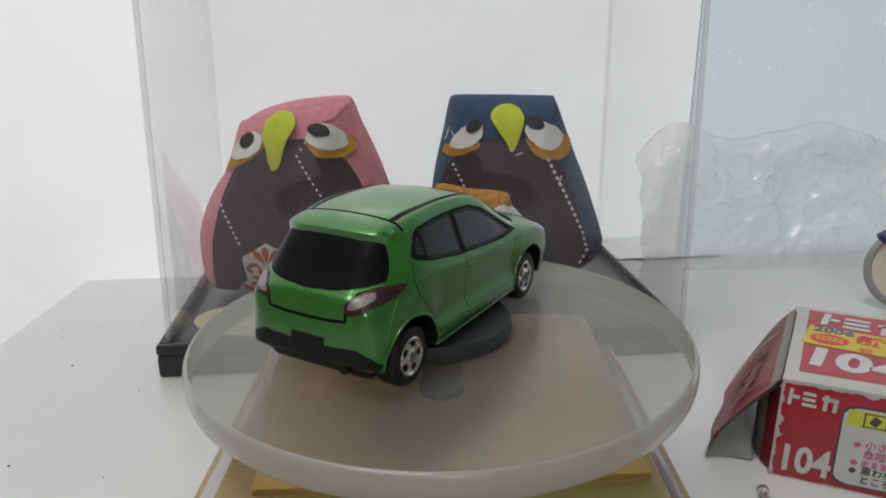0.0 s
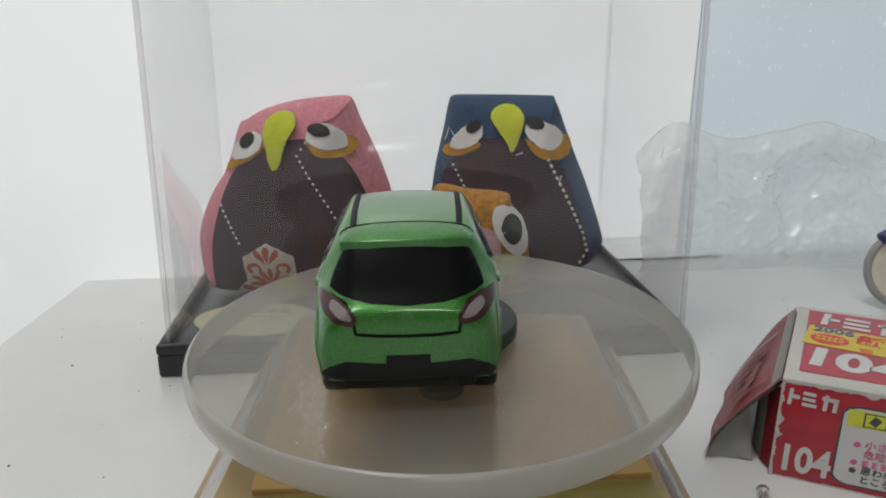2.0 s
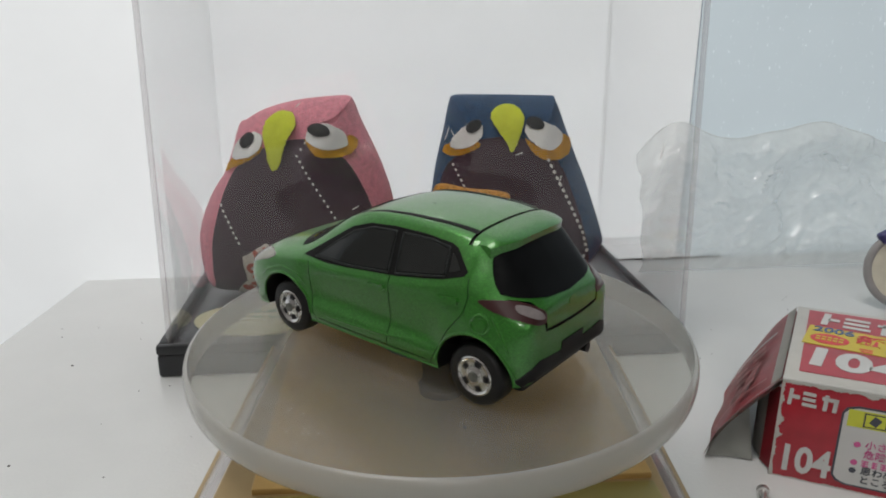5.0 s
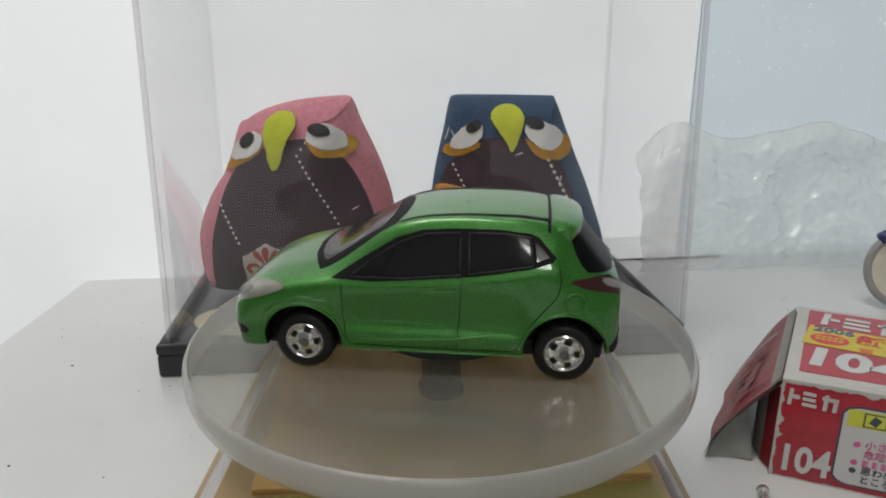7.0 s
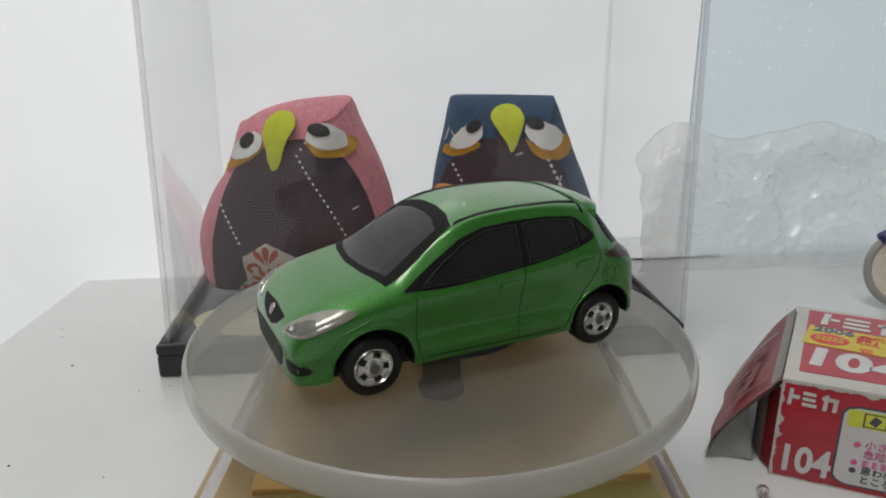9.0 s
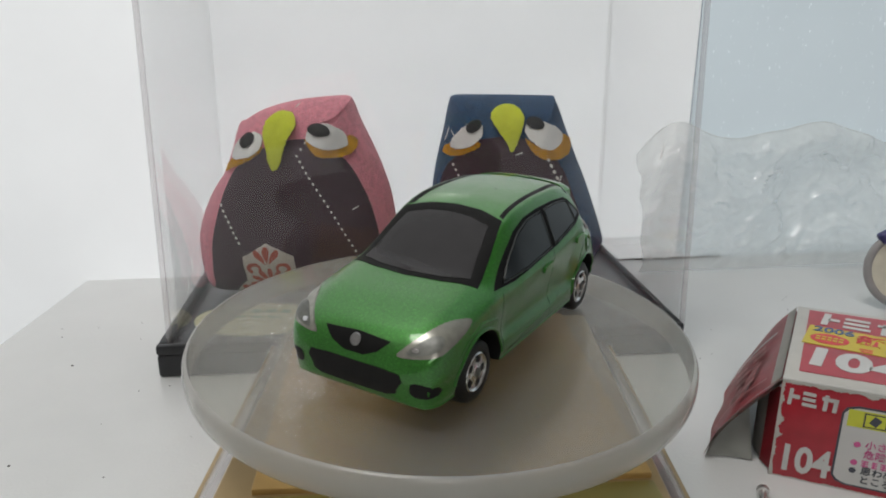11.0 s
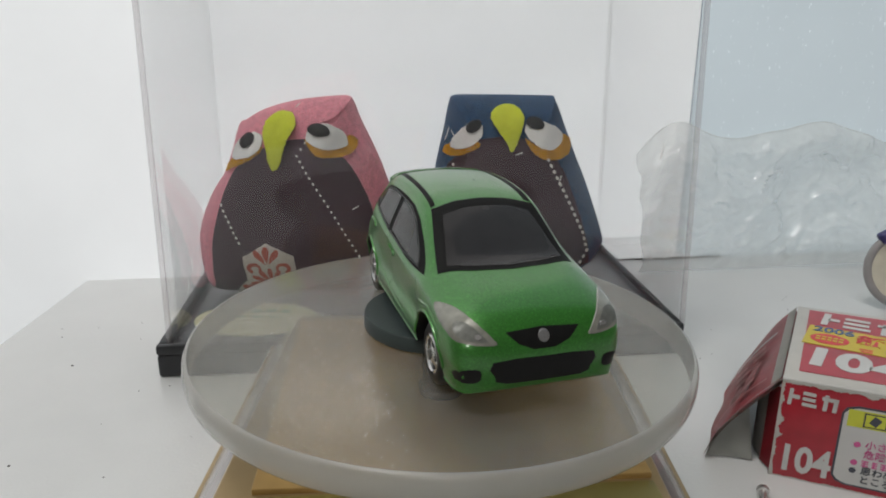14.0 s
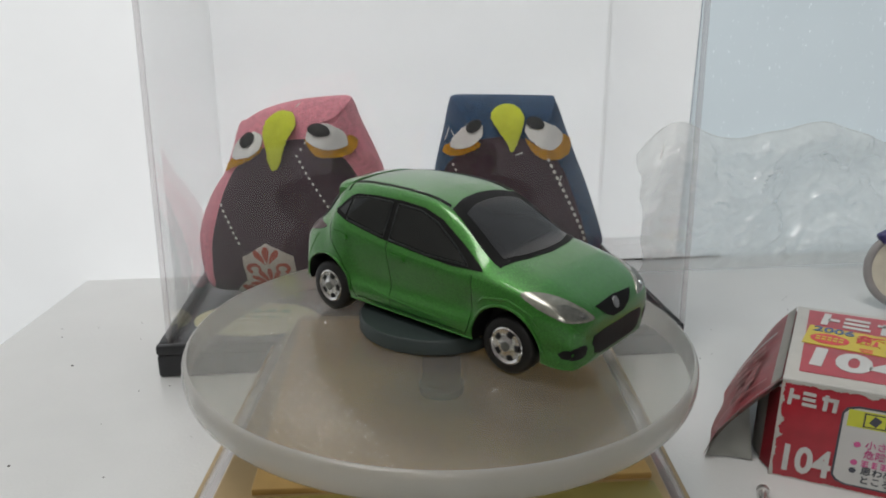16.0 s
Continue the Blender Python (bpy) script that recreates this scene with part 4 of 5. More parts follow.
def build_owls():
    felt = lambda nm, key, parent, pts, mat, proud, soft=3, puff=0.2, lab="": (nm, key, parent, pts, mat, proud, soft, puff, lab)
    petals = []
    for cx, cz, length, width, turns in ((-9.7, 12.0, 6.0, 1.0, (55, 90, 125)), (-9.4, 4.6, 6.6, 0.85, (8, 34, 62, 90, 118, 146, 172)), (-17.4, 1.8, 3.4, 0.9, (30, 65, 100))):
        for turn in turns:
            c, sn = math.cos(radians(turn)), math.sin(radians(turn))
            pts = [(cx + c * length * a - sn * width * b, cz + sn * length * a + c * width * b) for a, b in ((0.12, 0), (0.45, 0.7), (0.75, 1), (0.98, 0.45), (0.98, -0.45), (0.75, -1), (0.45, -0.7))]
            petals.append(felt("motif", "petal", "patch", pts, MOTIF_RED, 0.95, 0, 0.0, "coral petal"))
    for side in (-1, 1):
        arc = [radians(a) for a in range(-60, 211, 27)]
        pts = [(-9.5 + side * (4.3 + 2.3 * math.cos(a)), 10.9 + 2.1 * math.sin(a)) for a in arc] + [(-9.5 + side * (4.1 + 1.3 * math.cos(a)), 10.8 + 1.1 * math.sin(a)) for a in arc[::-1]]
        petals.append(felt("motif", "petal", "patch", pts, MOTIF_RED, 0.95, 0, 0.0, "coral scroll"))
    build_owl("stuffed_owl", "pink cloth owl with plum belly and brocade patch in the case", pose(-0.042, 0.095, 0.0083),
        [(-17.3, 52.2), (-15.5, 53.4), (-9.5, 56.6), (0.6, 59.2), (12.2, 60.4), (15.4, 60.2), (16.6, 58.4), (18.8, 52.4), (22.8, 43.8), (26.7, 32.5), (28.4, 20), (27.9, 10.7), (25.9, 4), (20.2, 0.4), (9.4, 0), (-12.3, 0), (-26.6, 0.4), (-31.3, 3.4), (-32.6, 14.6), (-31.0, 23.7), (-27.0, 32), (-22.8, 38.2), (-20.3, 44.0)],
        13, PINK, [
        felt("cloth_fold", "fold", "", [(7.5, 53.6), (10.5, 55.0), (14.6, 58.6), (15.6, 59.2), (13.4, 56.2), (11.0, 54.2)], PINK, 0.15, 2, 0.7, "sewn fold in the pink cloth"),
        felt("belly_panel", "belly", "", [(-8.1, 46.7), (3.3, 49.1), (12.8, 44.7), (17.4, 38.5), (21.2, 29.2), (23.7, 18.0), (23.9, 9.1), (21.2, 2.7), (-23.6, 1.6), (-26.7, 5.6), (-26.4, 16.3), (-23.8, 25.9), (-20.4, 35.2), (-15.8, 41.8)], PURPLE, 0.35, 3, 0.3, "dark plum cloth belly"),
        felt("eyelid", "lid_l", "", [(-20.6, 39.1), (-18.4, 42.7), (-13.9, 44.5), (-9.0, 47.0), (-9.2, 45.4), (-13.3, 42.7), (-17.5, 40.5)], FELT_YELLOW, 0.8, 2, 0.1, "mustard felt eyelid"),
        felt("eyelid", "lid_r", "", [(3.5, 48.9), (6.5, 47.3), (12.9, 46.7), (14.6, 48.3), (15.3, 49.9), (17.5, 48.3), (16.4, 45.0), (11.1, 43.8), (6.3, 44.7)], FELT_YELLOW, 0.8, 2, 0.1, "mustard felt eyelid"),
        felt("eye", "eye_l", "", [(-17.7, 43.5), (-15.2, 48.3), (-11.0, 50.4), (-8.5, 49.1), (-9.4, 45.9), (-14.0, 43.5)], FELT_WHITE, 1.1, 3, 0.2, "white felt eye"),
        felt("eye", "eye_r", "", [(3.8, 49.1), (5.6, 52.3), (10.0, 53.1), (13.9, 50.7), (15.0, 47.5), (12.0, 46.2), (7.2, 46.7)], FELT_WHITE, 1.1, 3, 0.2, "white felt eye"),
        felt("beak", "beak", "", [(-7.8, 50.2), (-6.3, 53.9), (-2.6, 55.6), (0.5, 54.7), (0.9, 51.8), (-1.2, 48.3), (-3.6, 42.1), (-5.6, 41.0), (-6.6, 44.8)], FELT_LIME, 1.4, 3, 1.2, "lime yellow felt beak"),
        felt("brocade_patch", "patch", "", [(-9.4, 18.9), (-1.7, 15.0), (-1.5, 8.2), (-7.9, 4.6), (-15.0, 1.5), (-21.0, 1.5), (-19.0, 4.7), (-16.7, 6.5), (-16.8, 14.6)], MOTIF_CLOTH, 0.8, 0, 0.0, "cream brocade patch with a coral flower"),
        *petals],
        [([(-22.3, 29.8), (-16.8, 17.2)], 1.75, 0.42), ([(3.6, 48.3), (1.3, 44.8), (4.6, 38.5), (11.2, 26.7), (18.6, 12.7)], 1.95, 0.36)],
        [("eye_l", (-12.6, 48.2), 2.2, 1.6, 40), ("eye_r", (7.6, 51.3), 3.0, 1.7, -5)])
    build_owl("stuffed_owl", "navy blue crepe cloth owl with a plum belly, inside the case", pose(0.024, 0.112, 0.0083),
        [(-21.4, 57.2), (-20.0, 58.6), (-16.9, 58.9), (9.0, 58.6), (11.4, 57.8), (13.0, 55.4), (17.7, 43.6), (24.1, 28.6), (29.2, 14.2), (29.8, 10.0), (27.5, 5.0), (23.9, 1.6), (18.1, 0.2), (-20.4, 0), (-26.1, 5.2), (-27.6, 21), (-26.2, 34.5), (-23.4, 47.4)],
        13, BLUE, [
        felt("belly_panel", "belly", "", [(-11.9, 46.4), (2.0, 46.4), (12.0, 39.4), (16.9, 29.5), (21.1, 18.4), (23.9, 8.9), (20.1, 3.0), (-24.2, 3.1), (-25.1, 20.3), (-23.2, 35.0), (-18.0, 41.7)], PURPLE, 0.35, 3, 0.3, "dark plum cloth belly"),
        felt("eyelid", "lid_l", "", [(-22.9, 41.7), (-20.6, 44.7), (-12.8, 45.9), (-12.2, 44.2), (-15.0, 42.4), (-19.7, 40.7)], FELT_YELLOW, 0.8, 2, 0.1, "mustard felt eyelid"),
        felt("eyelid", "lid_r", "", [(1.5, 46.8), (4.7, 44.5), (10.0, 43.3), (12.6, 45.0), (12.8, 47.3), (16.0, 45.5), (15.4, 41.1), (10.2, 39.9), (4.8, 41.7)], FELT_YELLOW, 0.8, 2, 0.1, "mustard felt eyelid"),
        felt("eye", "eye_l", "", [(-20.6, 43.8), (-18.5, 47.7), (-14.6, 51.1), (-11.4, 49.9), (-11.9, 46.4), (-16.2, 43.5)], FELT_WHITE, 1.1, 3, 0.2, "white felt eye"),
        felt("eye", "eye_r", "", [(1.4, 48.7), (3.6, 51.6), (7.9, 51.1), (12.4, 48.1), (12.6, 44.7), (9.2, 42.9), (4.7, 44.7)], FELT_WHITE, 1.1, 3, 0.2, "white felt eye"),
        felt("beak", "beak", "", [(-8.9, 52.0), (-6.0, 55.2), (-1.7, 55.2), (1.0, 52.8), (0.6, 49.0), (-2.2, 42.9), (-4.4, 45.6)], FELT_LIME, 1.4, 3, 1.2, "lime yellow felt beak")],
        [([(-20.2, 38.2), (-16.1, 30.5)], 1.9, 0.42), ([(8.9, 40.3), (15.2, 28.6), (21.2, 16.5), (23.4, 9.8), (20.5, 3.4)], 2.25, 0.6)],
        [("eye_l", (-13.7, 49.9), 2.2, 1.6, 25), ("eye_r", (4.7, 50.6), 2.9, 1.7, -10)])
    build_owl("stuffed_owl", "small mustard orange crepe cloth owl in front of the navy owl", pose(0.010, 0.090, 0.0083),
        [(-12.8, 32.4), (-9.8, 35.0), (-1.8, 33.5), (9.3, 32.3), (11.0, 29.2), (15.8, 19.0), (16.8, 8.3), (15.0, 0.4), (-13.7, 0.2), (-16.2, 8.4), (-15.2, 20.9)],
        8, ORANGE, [
        felt("belly_panel", "belly", "", [(-6.8, 21.8), (5.4, 22.6), (7.6, 13.7), (7.2, 1.9), (-8.5, 1.9)], PINK_PRINT, 0.35, 3, 0.3, "pink printed cloth belly"),
        felt("eye", "eye_r", "", [(4.7, 26.6), (6.9, 29.3), (10.4, 28.2), (13.6, 23.6), (15.0, 18.0), (13.4, 14.6), (10.0, 16.2), (6.2, 21.0)], FELT_WHITE, 1.1, 3, 0.2, "white felt eye")],
        [], [("eye_r", (10.0, 22.6), 2.6, 4.4, 18)])


def build_sign():
    ob = thing("oval_label", "cream oval paper label with faded green print on the case floor", "label", pose(-0.053, 0.0715, 0.0078))
    bm = lathe([(0, 0.4), (1, 0.4), (1, 0), (0, 0)], 48)
    bm.transform(Matrix.Diagonal((17.5, 11.5, 1, 1)))
    part("card", bm, LABEL_CREAM, ob)
    for x, y, w, h in ((-9.5, 5.0, 2.6, 2.2), (-5.2, 5.2, 2.2, 2.6), (-1.2, 5.2, 2.6, 2.6), (3.2, 5.2, 2.4, 2.4), (7.4, 5.0, 2.6, 2.4), (-5, 0.8, 3.4, 1.0), (0, 0.8, 3.4, 1.0), (5, 0.8, 3.4, 1.0)):
        part("print_bar", box_bm(w, h, 0.1, pose(x, y, 0.48), 0), LABEL_GREEN, ob)


# ---- things on the table ----
def text_mesh(word, size, mat, parent, m, name="lettering", bold=0.0):
    data = bpy.data.curves.new(name, "FONT")
    data.body, data.size, data.extrude, data.align_x, data.align_y = word, size, 0.04, "CENTER", "CENTER"
    data.resolution_u, data.offset = 3, bold
    tmp = new(name, data)
    me = bpy.data.meshes.new_from_object(tmp.evaluated_get(bpy.context.evaluated_depsgraph_get()))
    bpy.data.objects.remove(tmp)
    me.transform(Matrix.Diagonal((MM, MM, MM, 1)) @ m)
    me.materials.clear()
    me.materials.append(mat)
    ob = new(name, me)
    ob.parent = parent
    return ob


BOX_L, BOX_D, BOX_H = 78.0, 43.0, 21.7


def torn_strip(x0, x1, wide, seed):
    """A worn strip with a ragged edge, in the x-z plane."""
    n = int((x1 - x0) * 3.2)
    low = []
    for k in range(n + 1):
        u = k / 3.2
        w = 0.35 + 1.5 * max(0, noise.noise((u * 0.35, seed, 0))) + 0.9 * abs(noise.noise((u * 1.3, seed + 9, 0)))
        low.append((x0 + (x1 - x0) * k / n, -wide * w))
    return [(x0, 0), (x1, 0)] + low[::-1]


def build_box():
    box = thing("toy_box", "worn red and white card box with an open end flap", "box", pose(0.0676, 0.0088, 0, 0, 0, -23.5))
    front = lambda u, v, d=0.0: pose(u, -0.16 - d, v, 90, 0, 0)
    print_m = pose(4, 25, 0, 0, 0, -6) @ pose(-4, -25, 0)
    top = lambda u, v, d=0.0: print_m @ pose(u, v, BOX_H + 0.16 + d)
    part("front_wall", box_bm(BOX_L, 0.5, BOX_H, pose(BOX_L / 2, 0.25, BOX_H / 2), 0.18), CARD_RED, box, "red card front with white numerals")
    part("back_wall", box_bm(BOX_L, 0.5, BOX_H, pose(BOX_L / 2, BOX_D - 0.25, BOX_H / 2), 0.18), CARD_RED, box)
    part("top_wall", box_bm(BOX_L, BOX_D, 0.5, pose(BOX_L / 2, BOX_D / 2, BOX_H - 0.1), 0.2), CARD_WHITE, box, "white card top with red panel")
    part("bottom_wall", box_bm(BOX_L, BOX_D - 1, 0.5, pose(BOX_L / 2, BOX_D / 2, 0.3), 0.2), CARD_GREY, box)
    part("end_wall", box_bm(0.5, BOX_D - 1, BOX_H - 1, pose(BOX_L - 0.3, BOX_D / 2, BOX_H / 2), 0.2), CARD_RED, box)

    def sheet(rows_pts, thick):
        bm = bmesh.new()
        rows = [[bm.verts.new(p) for p in row] for row in rows_pts]
        for a, b in zip(rows, rows[1:]):
            for k in range(len(a) - 1):
                bm.faces.new((a[k], a[k + 1], b[k + 1], b[k]))
        bmesh.ops.solidify(bm, geom=bm.faces[:], thickness=thick)
        return bm

    # the open flap hangs from the top edge and bends out to the table
    bend = catmull([(0, 0, 21.5), (-3.9, 0, 17.2), (-7.6, 0, 11.9), (-10.7, 0, 6.2), (-12.8, 0, 0.7)], 4)
    flap = part("end_flap", sheet([[(p.x + 0.4 * math.sin(k * 1.3 + i * 0.4), 0.6 + (BOX_D - 1.6 - 11.0 * (i / 16) ** 2) * k / 8, p.z) for k in range(9)] for i, p in enumerate(bend)], 0.45), FLAP_GLARE_RED, box, "open red end flap with glare put into its colour, bent down to the table")
    part("flap_lining", sheet([[(p.x + 0.4 * math.sin(k * 1.3 + i * 0.4) + 0.42, 0.8 + (BOX_D - 2.0 - 11.0 * (i / 16) ** 2) * k / 8, p.z - 0.5) for k in range(9)] for i, p in enumerate(bend) if i < 16], 0.1), CARD_GREY, flap, "bare grey inside of the flap")
    for y, a, b in ((5, 3, 13), (9, 5, 7), (9, 8, 10), (12, 5, 7), (12, 8, 11), (15, 5, 8), (18, 5, 7), (18, 8, 10), (21, 6, 10), (24, 5, 7), (24, 8, 10), (27, 5, 8)):
        part("print_bar", sheet([[(p.x + 0.4 * math.sin(y / 5 * 1.3 + i * 0.4) - 0.46, y + w - 8.0 * (i / 16) ** 2 * y / 31, p.z + 0.28) for w in (0, 1.0 if a == 3 else 2.0)] for i, p in enumerate(bend) if a <= i <= b], 0.08), FLAP_PINK, flap)
    part("worn_edge", sheet([[(p.x - 0.25, 0.6 + (BOX_D - 1.6) * k / 12, p.z + 0.3 + (0.2 if i == 0 else 0)) for k in range(13)] for i, p in enumerate(bend[:3])], 0.06), CARD_WHITE, flap, "worn white fold")
    for y in (31,):
        part("flap_print", sheet([[(p.x - 0.46, y + w - 6.0 * (i / 16) ** 2 * y / 31, p.z + 0.24) for w in (0, 0.9)] for i, p in enumerate(bend) if 3 <= i <= 13], 0.08), INK_WHITE, flap, "white printed line")
    # the tongue at the foot of the flap is folded in and stands up behind its edge
    low_l, low_r, high_r, high_l = Vector((-12.5, 1.1, 0.5)), Vector((-3.4, 3.6, 0.4)), Vector((-6.0, 8.0, 12.0)), Vector((-11.4, 3.0, 4.6))
    part("tuck", sheet([[low_l.lerp(low_r, k / 5).lerp(high_l.lerp(high_r, k / 5), i / 6) + Vector((0, 0.5 * math.sin(k * 0.8 + i * 0.5), 0)) for k in range(6)] for i in range(7)], 0.4), CARD_GREY, flap, "bare grey card tongue, folded in")
    part("flap_edge", sheet([[(p.x - 0.1, 0.35, p.z + 0.12), (p.x - 0.1, 0.75, p.z + 0.12)] for p in bend], 0.3), CARD_WHITE, flap, "worn white edge")
    side = part("side_flap", sheet([[(0.6 - 5.0 * math.sin(i / 6 * 1.6), 0.9 + 11.0 * i / 6, 0.6 + (BOX_H - 3.0) * (1 - 0.3 * (i / 6) ** 2) * k / 4) for k in range(5)] for i in range(7)], 0.4), CARD_WHITE, box, "white side flap with small print")
    part("red_strip", sheet([[(0.45 - 5.0 * math.sin(i / 12 * 1.6), 0.55 + 11.0 * i / 12, 0.5 + (BOX_H - 2.8) * (1 - 0.3 * (i / 12) ** 2) * k / 4) for k in range(5)] for i in range(5)], 0.12), CARD_RED, side, "red printed strip")
    for i in range(2, 5):
        for k in range(7):
            part("print_bar", box_bm(0.9, 0.1, 0.55, pose(-0.2 - 0.75 * i, 1.25 + 1.9 * i, 5.0 + 1.7 * k, 0, 0, 112), 0), INK_DARK, side)
    # printing on the front
    part("white_edge", prism(torn_strip(0, BOX_H, 1.1, 3), -0.08, Matrix.Translation((0.1, -0.02, 0)) @ pose(0, 0, 0, 0, -90, 0)), CARD_WHITE, box, "worn white edge")
    part("worn_edge", prism(torn_strip(0, BOX_L, 0.8, 4), -0.08, pose(0, -0.02, BOX_H + 0.05)), CARD_WHITE, box, "worn white edge")
    part("worn_edge", prism(torn_strip(0, BOX_L, 0.35, 9), -0.08, pose(BOX_L, -0.02, 0.1, 0, 180)), CARD_WHITE, box, "worn white edge")
    text_mesh("104", 7.6, INK_WHITE, box, front(6.1, 4.5) @ Matrix.Diagonal((0.86, 1.08, 1, 1)), bold=0.22)
    for x, z, w, h in ((1.9, 18.5, 0.7, 3.6), (2.9, 18.6, 1.3, 0.8), (5.2, 19.6, 2.3, 0.7), (5.2, 18.4, 2.3, 0.7), (5.4, 17.2, 2.6, 0.7), (8.9, 19.1, 2.9, 0.75), (8.2, 18.3, 0.75, 3.4), (9.9, 18.0, 0.75, 2.9)):
        part("logo_bar", box_bm(w, 0.08, h, pose(x, -0.1, z, 0, 3)), INK_WHITE, box)
    panel = part("white_panel", prism([(11.2, 3.2), (12.0, 1.9), (13.8, 1.3), (46, 1.3), (46, 18.9), (13.8, 18.9), (11.9, 18.3), (11.2, 17.0)], -0.10), INK_DARK, box, "white panel with small print")
    part("panel_face", prism([(11.6, 3.3), (12.3, 2.3), (13.9, 1.7), (45.6, 1.7), (45.6, 18.5), (13.9, 18.5), (12.3, 17.9), (11.6, 16.9)], -0.06, pose(0, -0.11, 0)), INK_WHITE, panel)
    part("lime_block", box_bm(8.6, 0.06, 3.6, pose(16.6, -0.2, 16.3)), INK_LIME, panel)
    part("pictogram", box_bm(4.0, 0.06, 3.0, pose(17.0, -0.24, 16.3), 0), INK_DARK, panel)
    part("pictogram", box_bm(3.4, 0.06, 2.5, pose(17.0, -0.28, 16.3), 0), INK_LIME, panel)
    part("pictogram", box_bm(1.5, 0.06, 1.8, pose(17.0, -0.32, 16.3, 0, 30), 0), INK_DARK, panel)
    for k, (z, mat) in enumerate(((10.8, INK_PINK), (8.7, INK_PINK), (6.8, INK_PINK), (5.0, INK_DARK), (3.0, INK_DARK))):
        if k in (0, 2, 3):
            part("bullet", lathe([(0, -0.03), (0.62, -0.03), (0.62, 0.03), (0, 0.03)], 20, "Y"), mat, panel).matrix_local = pose(14.7 * MM, -0.2 * MM, z * MM)
        word = ("\u5c0f\u3055\u306a", "\u5371\u967a\u304c", "", "\u601d\u308f\u306c", "\u3068\u3053\u308d\u306b")[k]
        if word:
            text_mesh(word, 2.1, mat, panel, front(16.1 + 0.95 * len(word), z + 0.15, 0.1) @ Matrix.Diagonal((0.92, 0.92, 1, 1)), bold=0.02)
            continue
        for j in range(6):
            for dz in (-0.42, 0.1, 0.6):
                part("print_bar", box_bm(1.2 - 0.3 * ((j + k) % 2), 0.06, 0.26, pose(16.6 + j * 1.65, -0.2, z + dz, 0, 2), 0), mat, panel)
            part("print_bar", box_bm(0.26, 0.06, 1.3, pose(16.5 + j * 1.65, -0.23, z, 0, 2), 0), mat, panel)
    # printing on the top
    part("red_panel", prism([(2.6, 0), (72, 0), (72, 36), (2.6, 36)], 0.08, pose(0, 5.0, BOX_H + 0.27, -90)), CARD_RED, box, "red printed panel")
    part("worn_edge", prism(torn_strip(0, BOX_L, 1.6, 5), 0.08, Matrix.Translation((BOX_L, 0.1, BOX_H + 0.26)) @ pose(0, 0, 0, -90, 0, 0) @ pose(0, 0, 0, 0, 180, 0)), CARD_WHITE, box, "worn white edge")
    part("yellow_band", box_bm(40, 11.0, 0.08, print_m @ pose(22.6, 25.4, BOX_H + 0.35)), INK_YELLOW, box, "yellow printed band")
    text_mesh("104", 12.6, INK_WHITE, box, top(13.6, 13.2, 0.18) @ Matrix.Diagonal((1.05, 1.0, 1, 1)), bold=0.5)
    text_mesh("2006", 4.2, INK_BLUE, box, top(7.8, 29.2, 0.27), bold=0.1)
    bm = lathe([(0, 0.06), (1, 0.06), (1, 0)], 32)
    bm.transform(print_m @ pose(7.6, 24.0, BOX_H + 0.39) @ Matrix.Diagonal((3.9, 2.9, 1, 1)))
    part("oval_print", bm, INK_RED, box)
    for k in range(5):
        for dy in (-0.7, 0.7):
            part("print_bar", box_bm(0.9, 0.8, 0.06, print_m @ pose(5.3 + 1.15 * k, 24.0 + dy, BOX_H + 0.5)), INK_YELLOW, box)
    text_mesh("\u65b0", 5.8, INK_RED, box, top(15.4, 26.6, 0.27), bold=0.12)
    for x, y, w, h in ((15.0, 21.8, 2.6, 0.6), (15.2, 20.6, 2.2, 0.6)):
        part("print_bar", box_bm(w, h, 0.06, print_m @ pose(x, y, BOX_H + 0.42)), INK_RED, box)
    part("diamond_print", box_bm(2.4, 2.4, 0.06, print_m @ pose(20.2, 22.4, BOX_H + 0.42, 0, 0, 45)), INK_BLUE, box)
    for x, y, w, h in ((5.2, 36.2, 1.5, 7.4), (6.9, 36.2, 2.4, 1.6), (11.6, 38.4, 5.2, 1.5), (11.6, 35.8, 5.2, 1.5), (11.9, 33.2, 5.6, 1.5), (18.6, 37.4, 5.6, 1.6), (17.5, 35.4, 1.5, 6.8), (20.4, 35.2, 1.5, 6.6)):
        part("logo_bar", box_bm(w, h, 0.08, print_m @ pose(x, y, BOX_H + 0.38)), INK_WHITE, box)
    # the empty box leans out of square
    lean = Matrix(((1, 0.10, 0, 0), (0, 1, 0, 0), (0, 0, 1, 0), (0, 0, 0, 1)))
    for ob in box.children_recursive:
        ob.data.transform(lean)
    return box


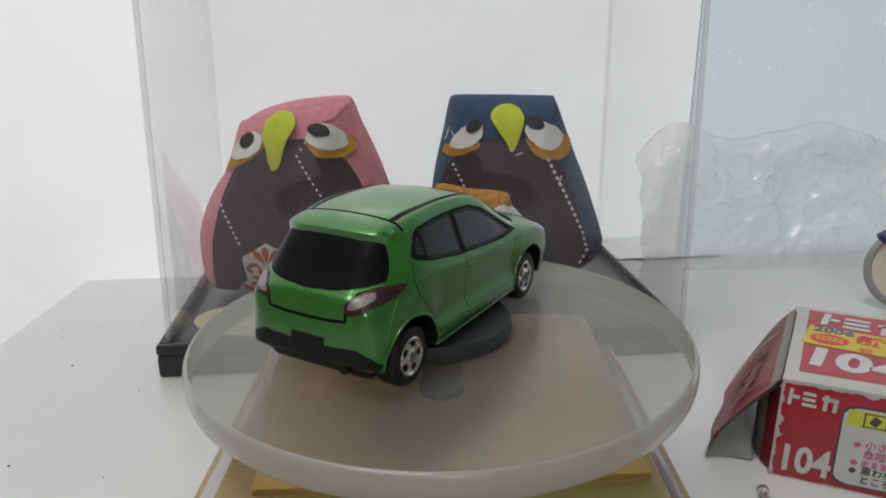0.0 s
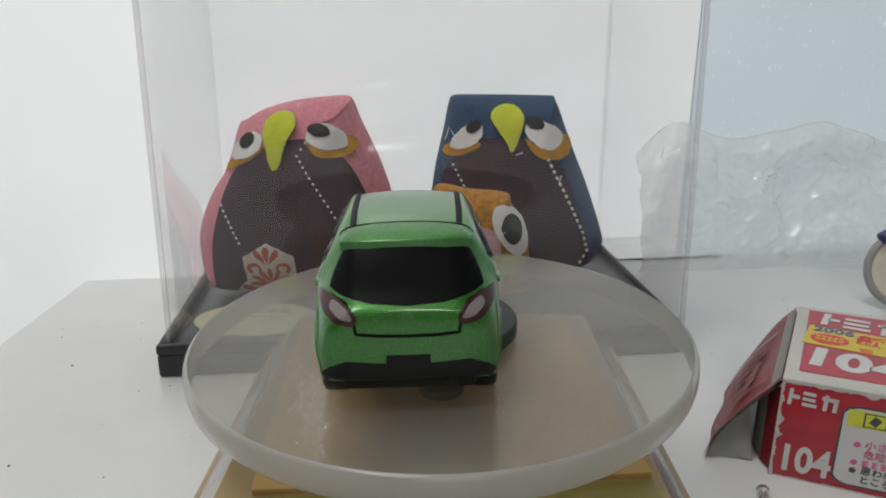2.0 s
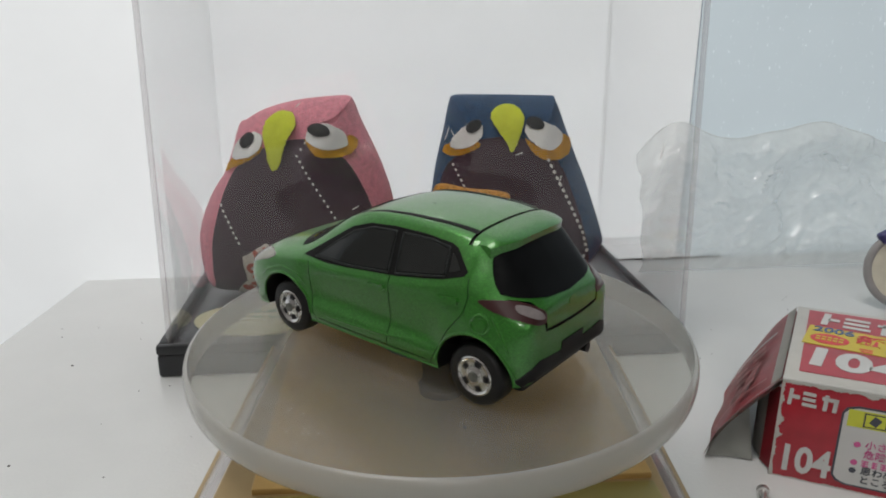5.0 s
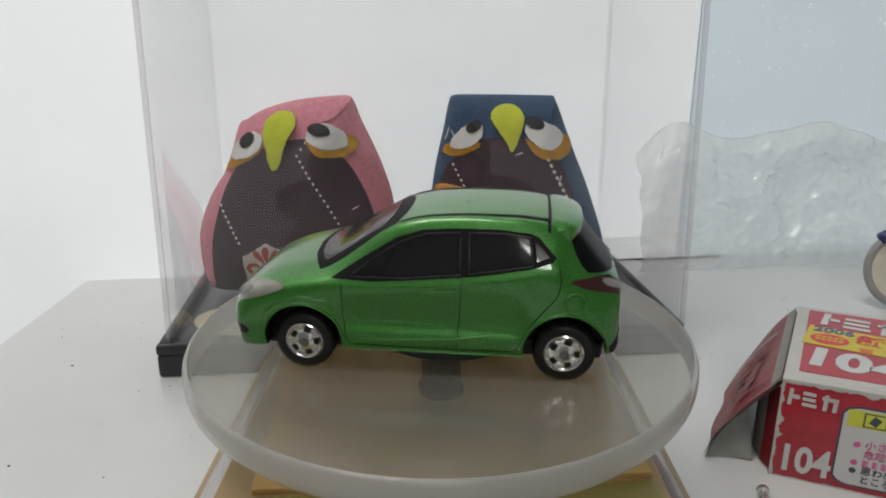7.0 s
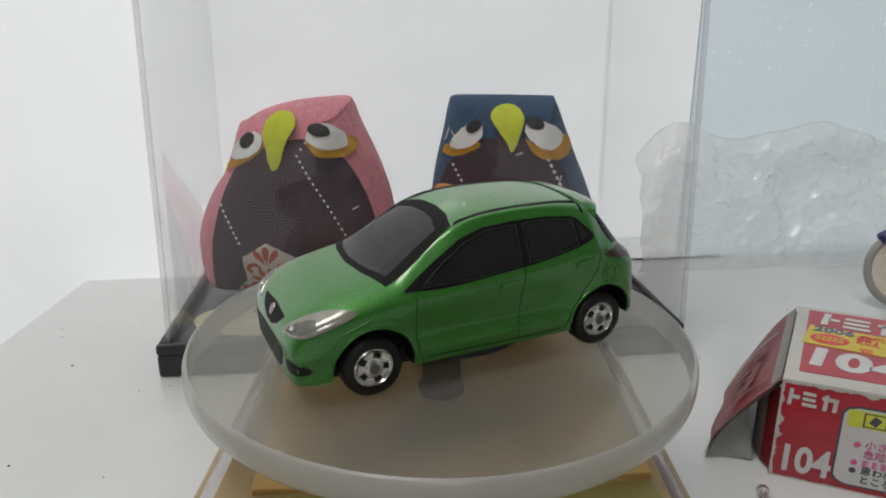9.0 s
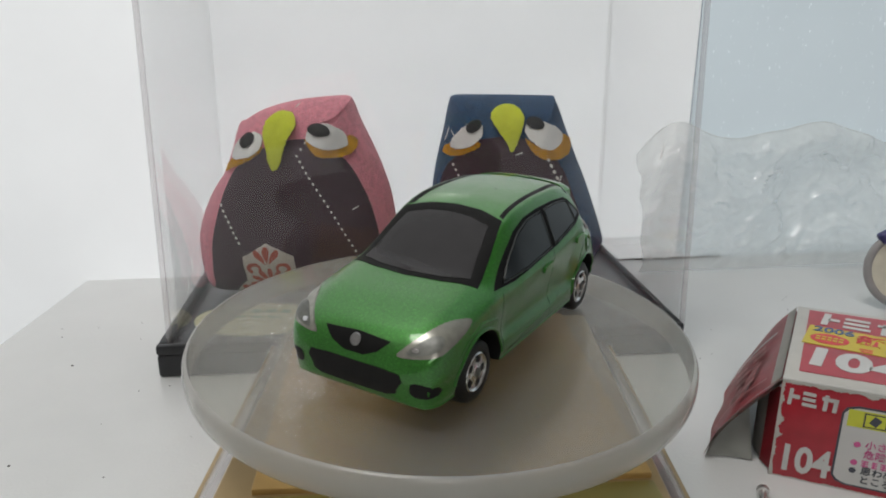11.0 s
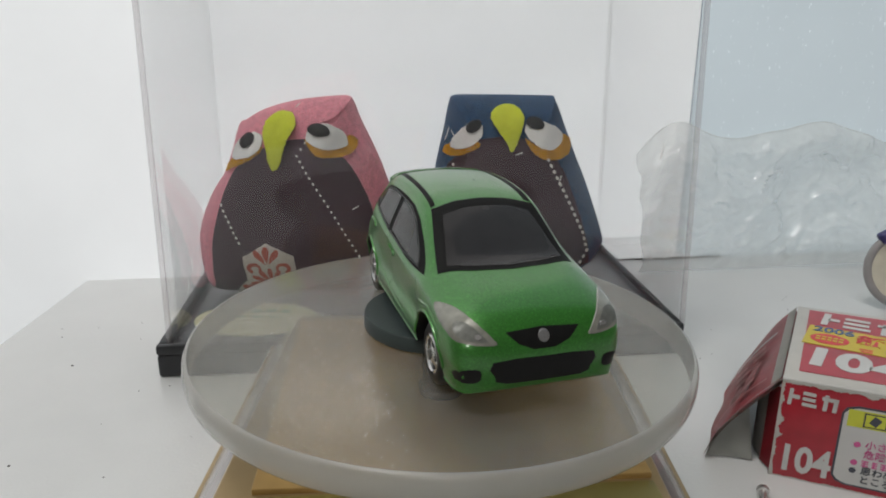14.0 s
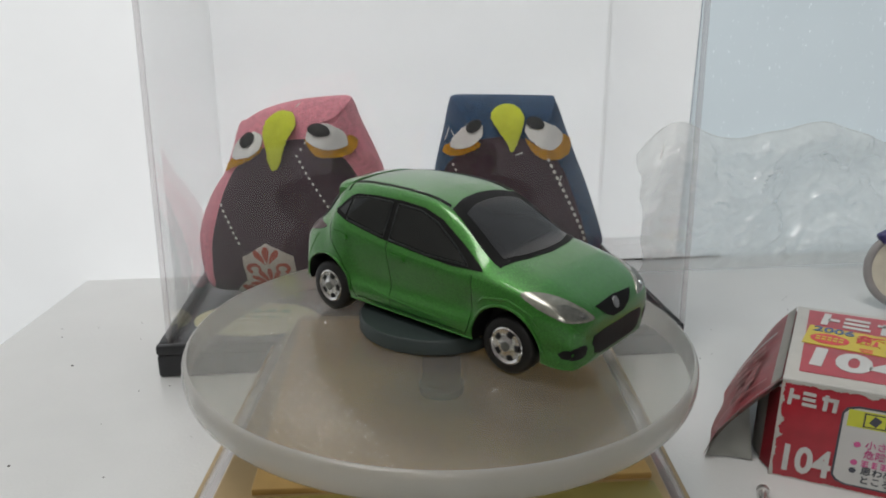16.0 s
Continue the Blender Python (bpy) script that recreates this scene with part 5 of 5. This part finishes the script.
def build_bag():
    """A crumpled clear plastic bag lying against the wall: broad facets between sharp folds, and fine wrinkles."""
    bm = bmesh.new()
    nx, nz = 190, 70
    rng = random.Random(12)
    seeds = [(rng.uniform(-0.05, 1.05), rng.uniform(-0.05, 1.1), rng.uniform(-1, 1), rng.uniform(-1, 1), rng.uniform(0, 1)) for _ in range(34)]

    def facet(s, h):
        """Height of the film: flat pieces with slopes of their own that meet in creases."""
        near = sorted((math.hypot((s - a) * 3.2, (h - b)), a, b, gx, gz, up) for a, b, gx, gz, up in seeds)[:3]
        total, weight = 0.0, 0.0
        for dist, a, b, gx, gz, up in near:
            w = 1 / (0.02 + dist) ** 5
            total += w * (up + 3.4 * gx * (s - a) + 1.3 * gz * (h - b))
            weight += w
        return total / weight

    grid = []
    for i in range(nx + 1):
        row = []
        for j in range(nz + 1):
            s, h = i / nx, j / nz
            hump = 0.0500 + 0.0045 * math.sin(s * 21 + 0.4) * (1 - s) + 0.003 * noise.noise((s * 11, 1, 0))
            rise = hump * (1 - 0.42 * max(0, s - 0.30)) * (0.80 + 0.20 * math.sin(min(s * 14, 1.57)))
            p = on_wall(0.200 + 0.205 * s, 0.0006 + rise * h, 0.004 + 0.012 * (1 - h) ** 1.3)
            fine = Vector((s * 22 - h * 2.0, h * 5 + s * 4, 0))
            wrinkle = (1 - abs(noise.noise(fine))) ** 8 + 0.5 * (1 - abs(noise.noise(fine * 2.3))) ** 8
            ease = min(1, h * 6) * min(1, (1 - h) * 5 + 0.35)
            p += Vector((0, -1, 0.2)) * (0.0115 * facet(s, h) + 0.0014 * wrinkle) * ease
            row.append(bm.verts.new(p))
        grid.append(row)
    for a, b in zip(grid, grid[1:]):
        for k in range(nz):
            bm.faces.new((a[k], a[k + 1], b[k + 1], b[k]))
    edge = [row[-1].co.copy() for row in grid[::3]]
    bag = thing("plastic_bag", "crumpled clear plastic bag lying against the wall", "bag")
    part("film", bm, BAG, bag, scale=1, smooth=50)
    part("hem", tube(edge, 0.0002, 6), BAG, bag, "welded bag hem", scale=1)
    return bag


def build_small_things():
    roll = thing("round_tub", "round cream paper disc in a grey plastic ring", "container", pose(0.1490, 0.0975, 0.0132, 76, 0, -12))
    bm = tube([(11.6 * math.cos(a), 11.6 * math.sin(a), 0) for a in np.linspace(0, 2 * math.pi, 49)[:-1]], 1.3, 10, True)
    part("ring", bm, TAPE_GREY, roll, "grey plastic ring")
    part("disc", lathe([(0, -0.8), (10.6, -0.8), (10.6, 0.6), (0, 0.8)], 48), TAPE_CREAM, roll, "cream paper disc")
    part("clip", box_bm(5, 4, 4, pose(-6.8, 10.4, 0.4, 0, 0, 32), 1.2, 3), NAVY, roll, "navy plastic clip")
    pin = thing("metal_pin", "tiny bright metal pin lying on the table", "pin", pose(0.0630, 0.0005, 0.0012, 0, 90, 70))
    part("shaft", lathe([(0, -3.4), (0.7, -3.4), (0.7, 0.8), (0.0, 0.8)], 14), STEEL, pin)
    part("head", lathe([(0, 0.6), (1.15, 0.6), (1.15, 1.6), (0.7, 1.9), (0, 1.9)], 14), STEEL, pin)


build_room()
build_base()
disc = build_disc()
puck = build_puck()
car = build_car()
build_case()
build_owls()
build_sign()
build_box()
build_bag()
build_small_things()


def motions():
    """Plate, puck and car turn together, anticlockwise from above."""
    times = [0.5 * k for k in range(33)]
    place = {disc: Matrix.Identity(4), puck: pose(-0.85 * MM, -1.4 * MM, (DISC_TOP + 0.15) * MM), car: pose(-4.79 * MM, 2.03 * MM, (DISC_TOP - 0.1) * MM, 0, 0, 59.1)}
    for ob, rest in place.items():
        walk(ob, [(t, AXIS @ Matrix.Rotation(radians(TURN * t), 4, "Z") @ LEAN @ rest) for t in times])


motions()
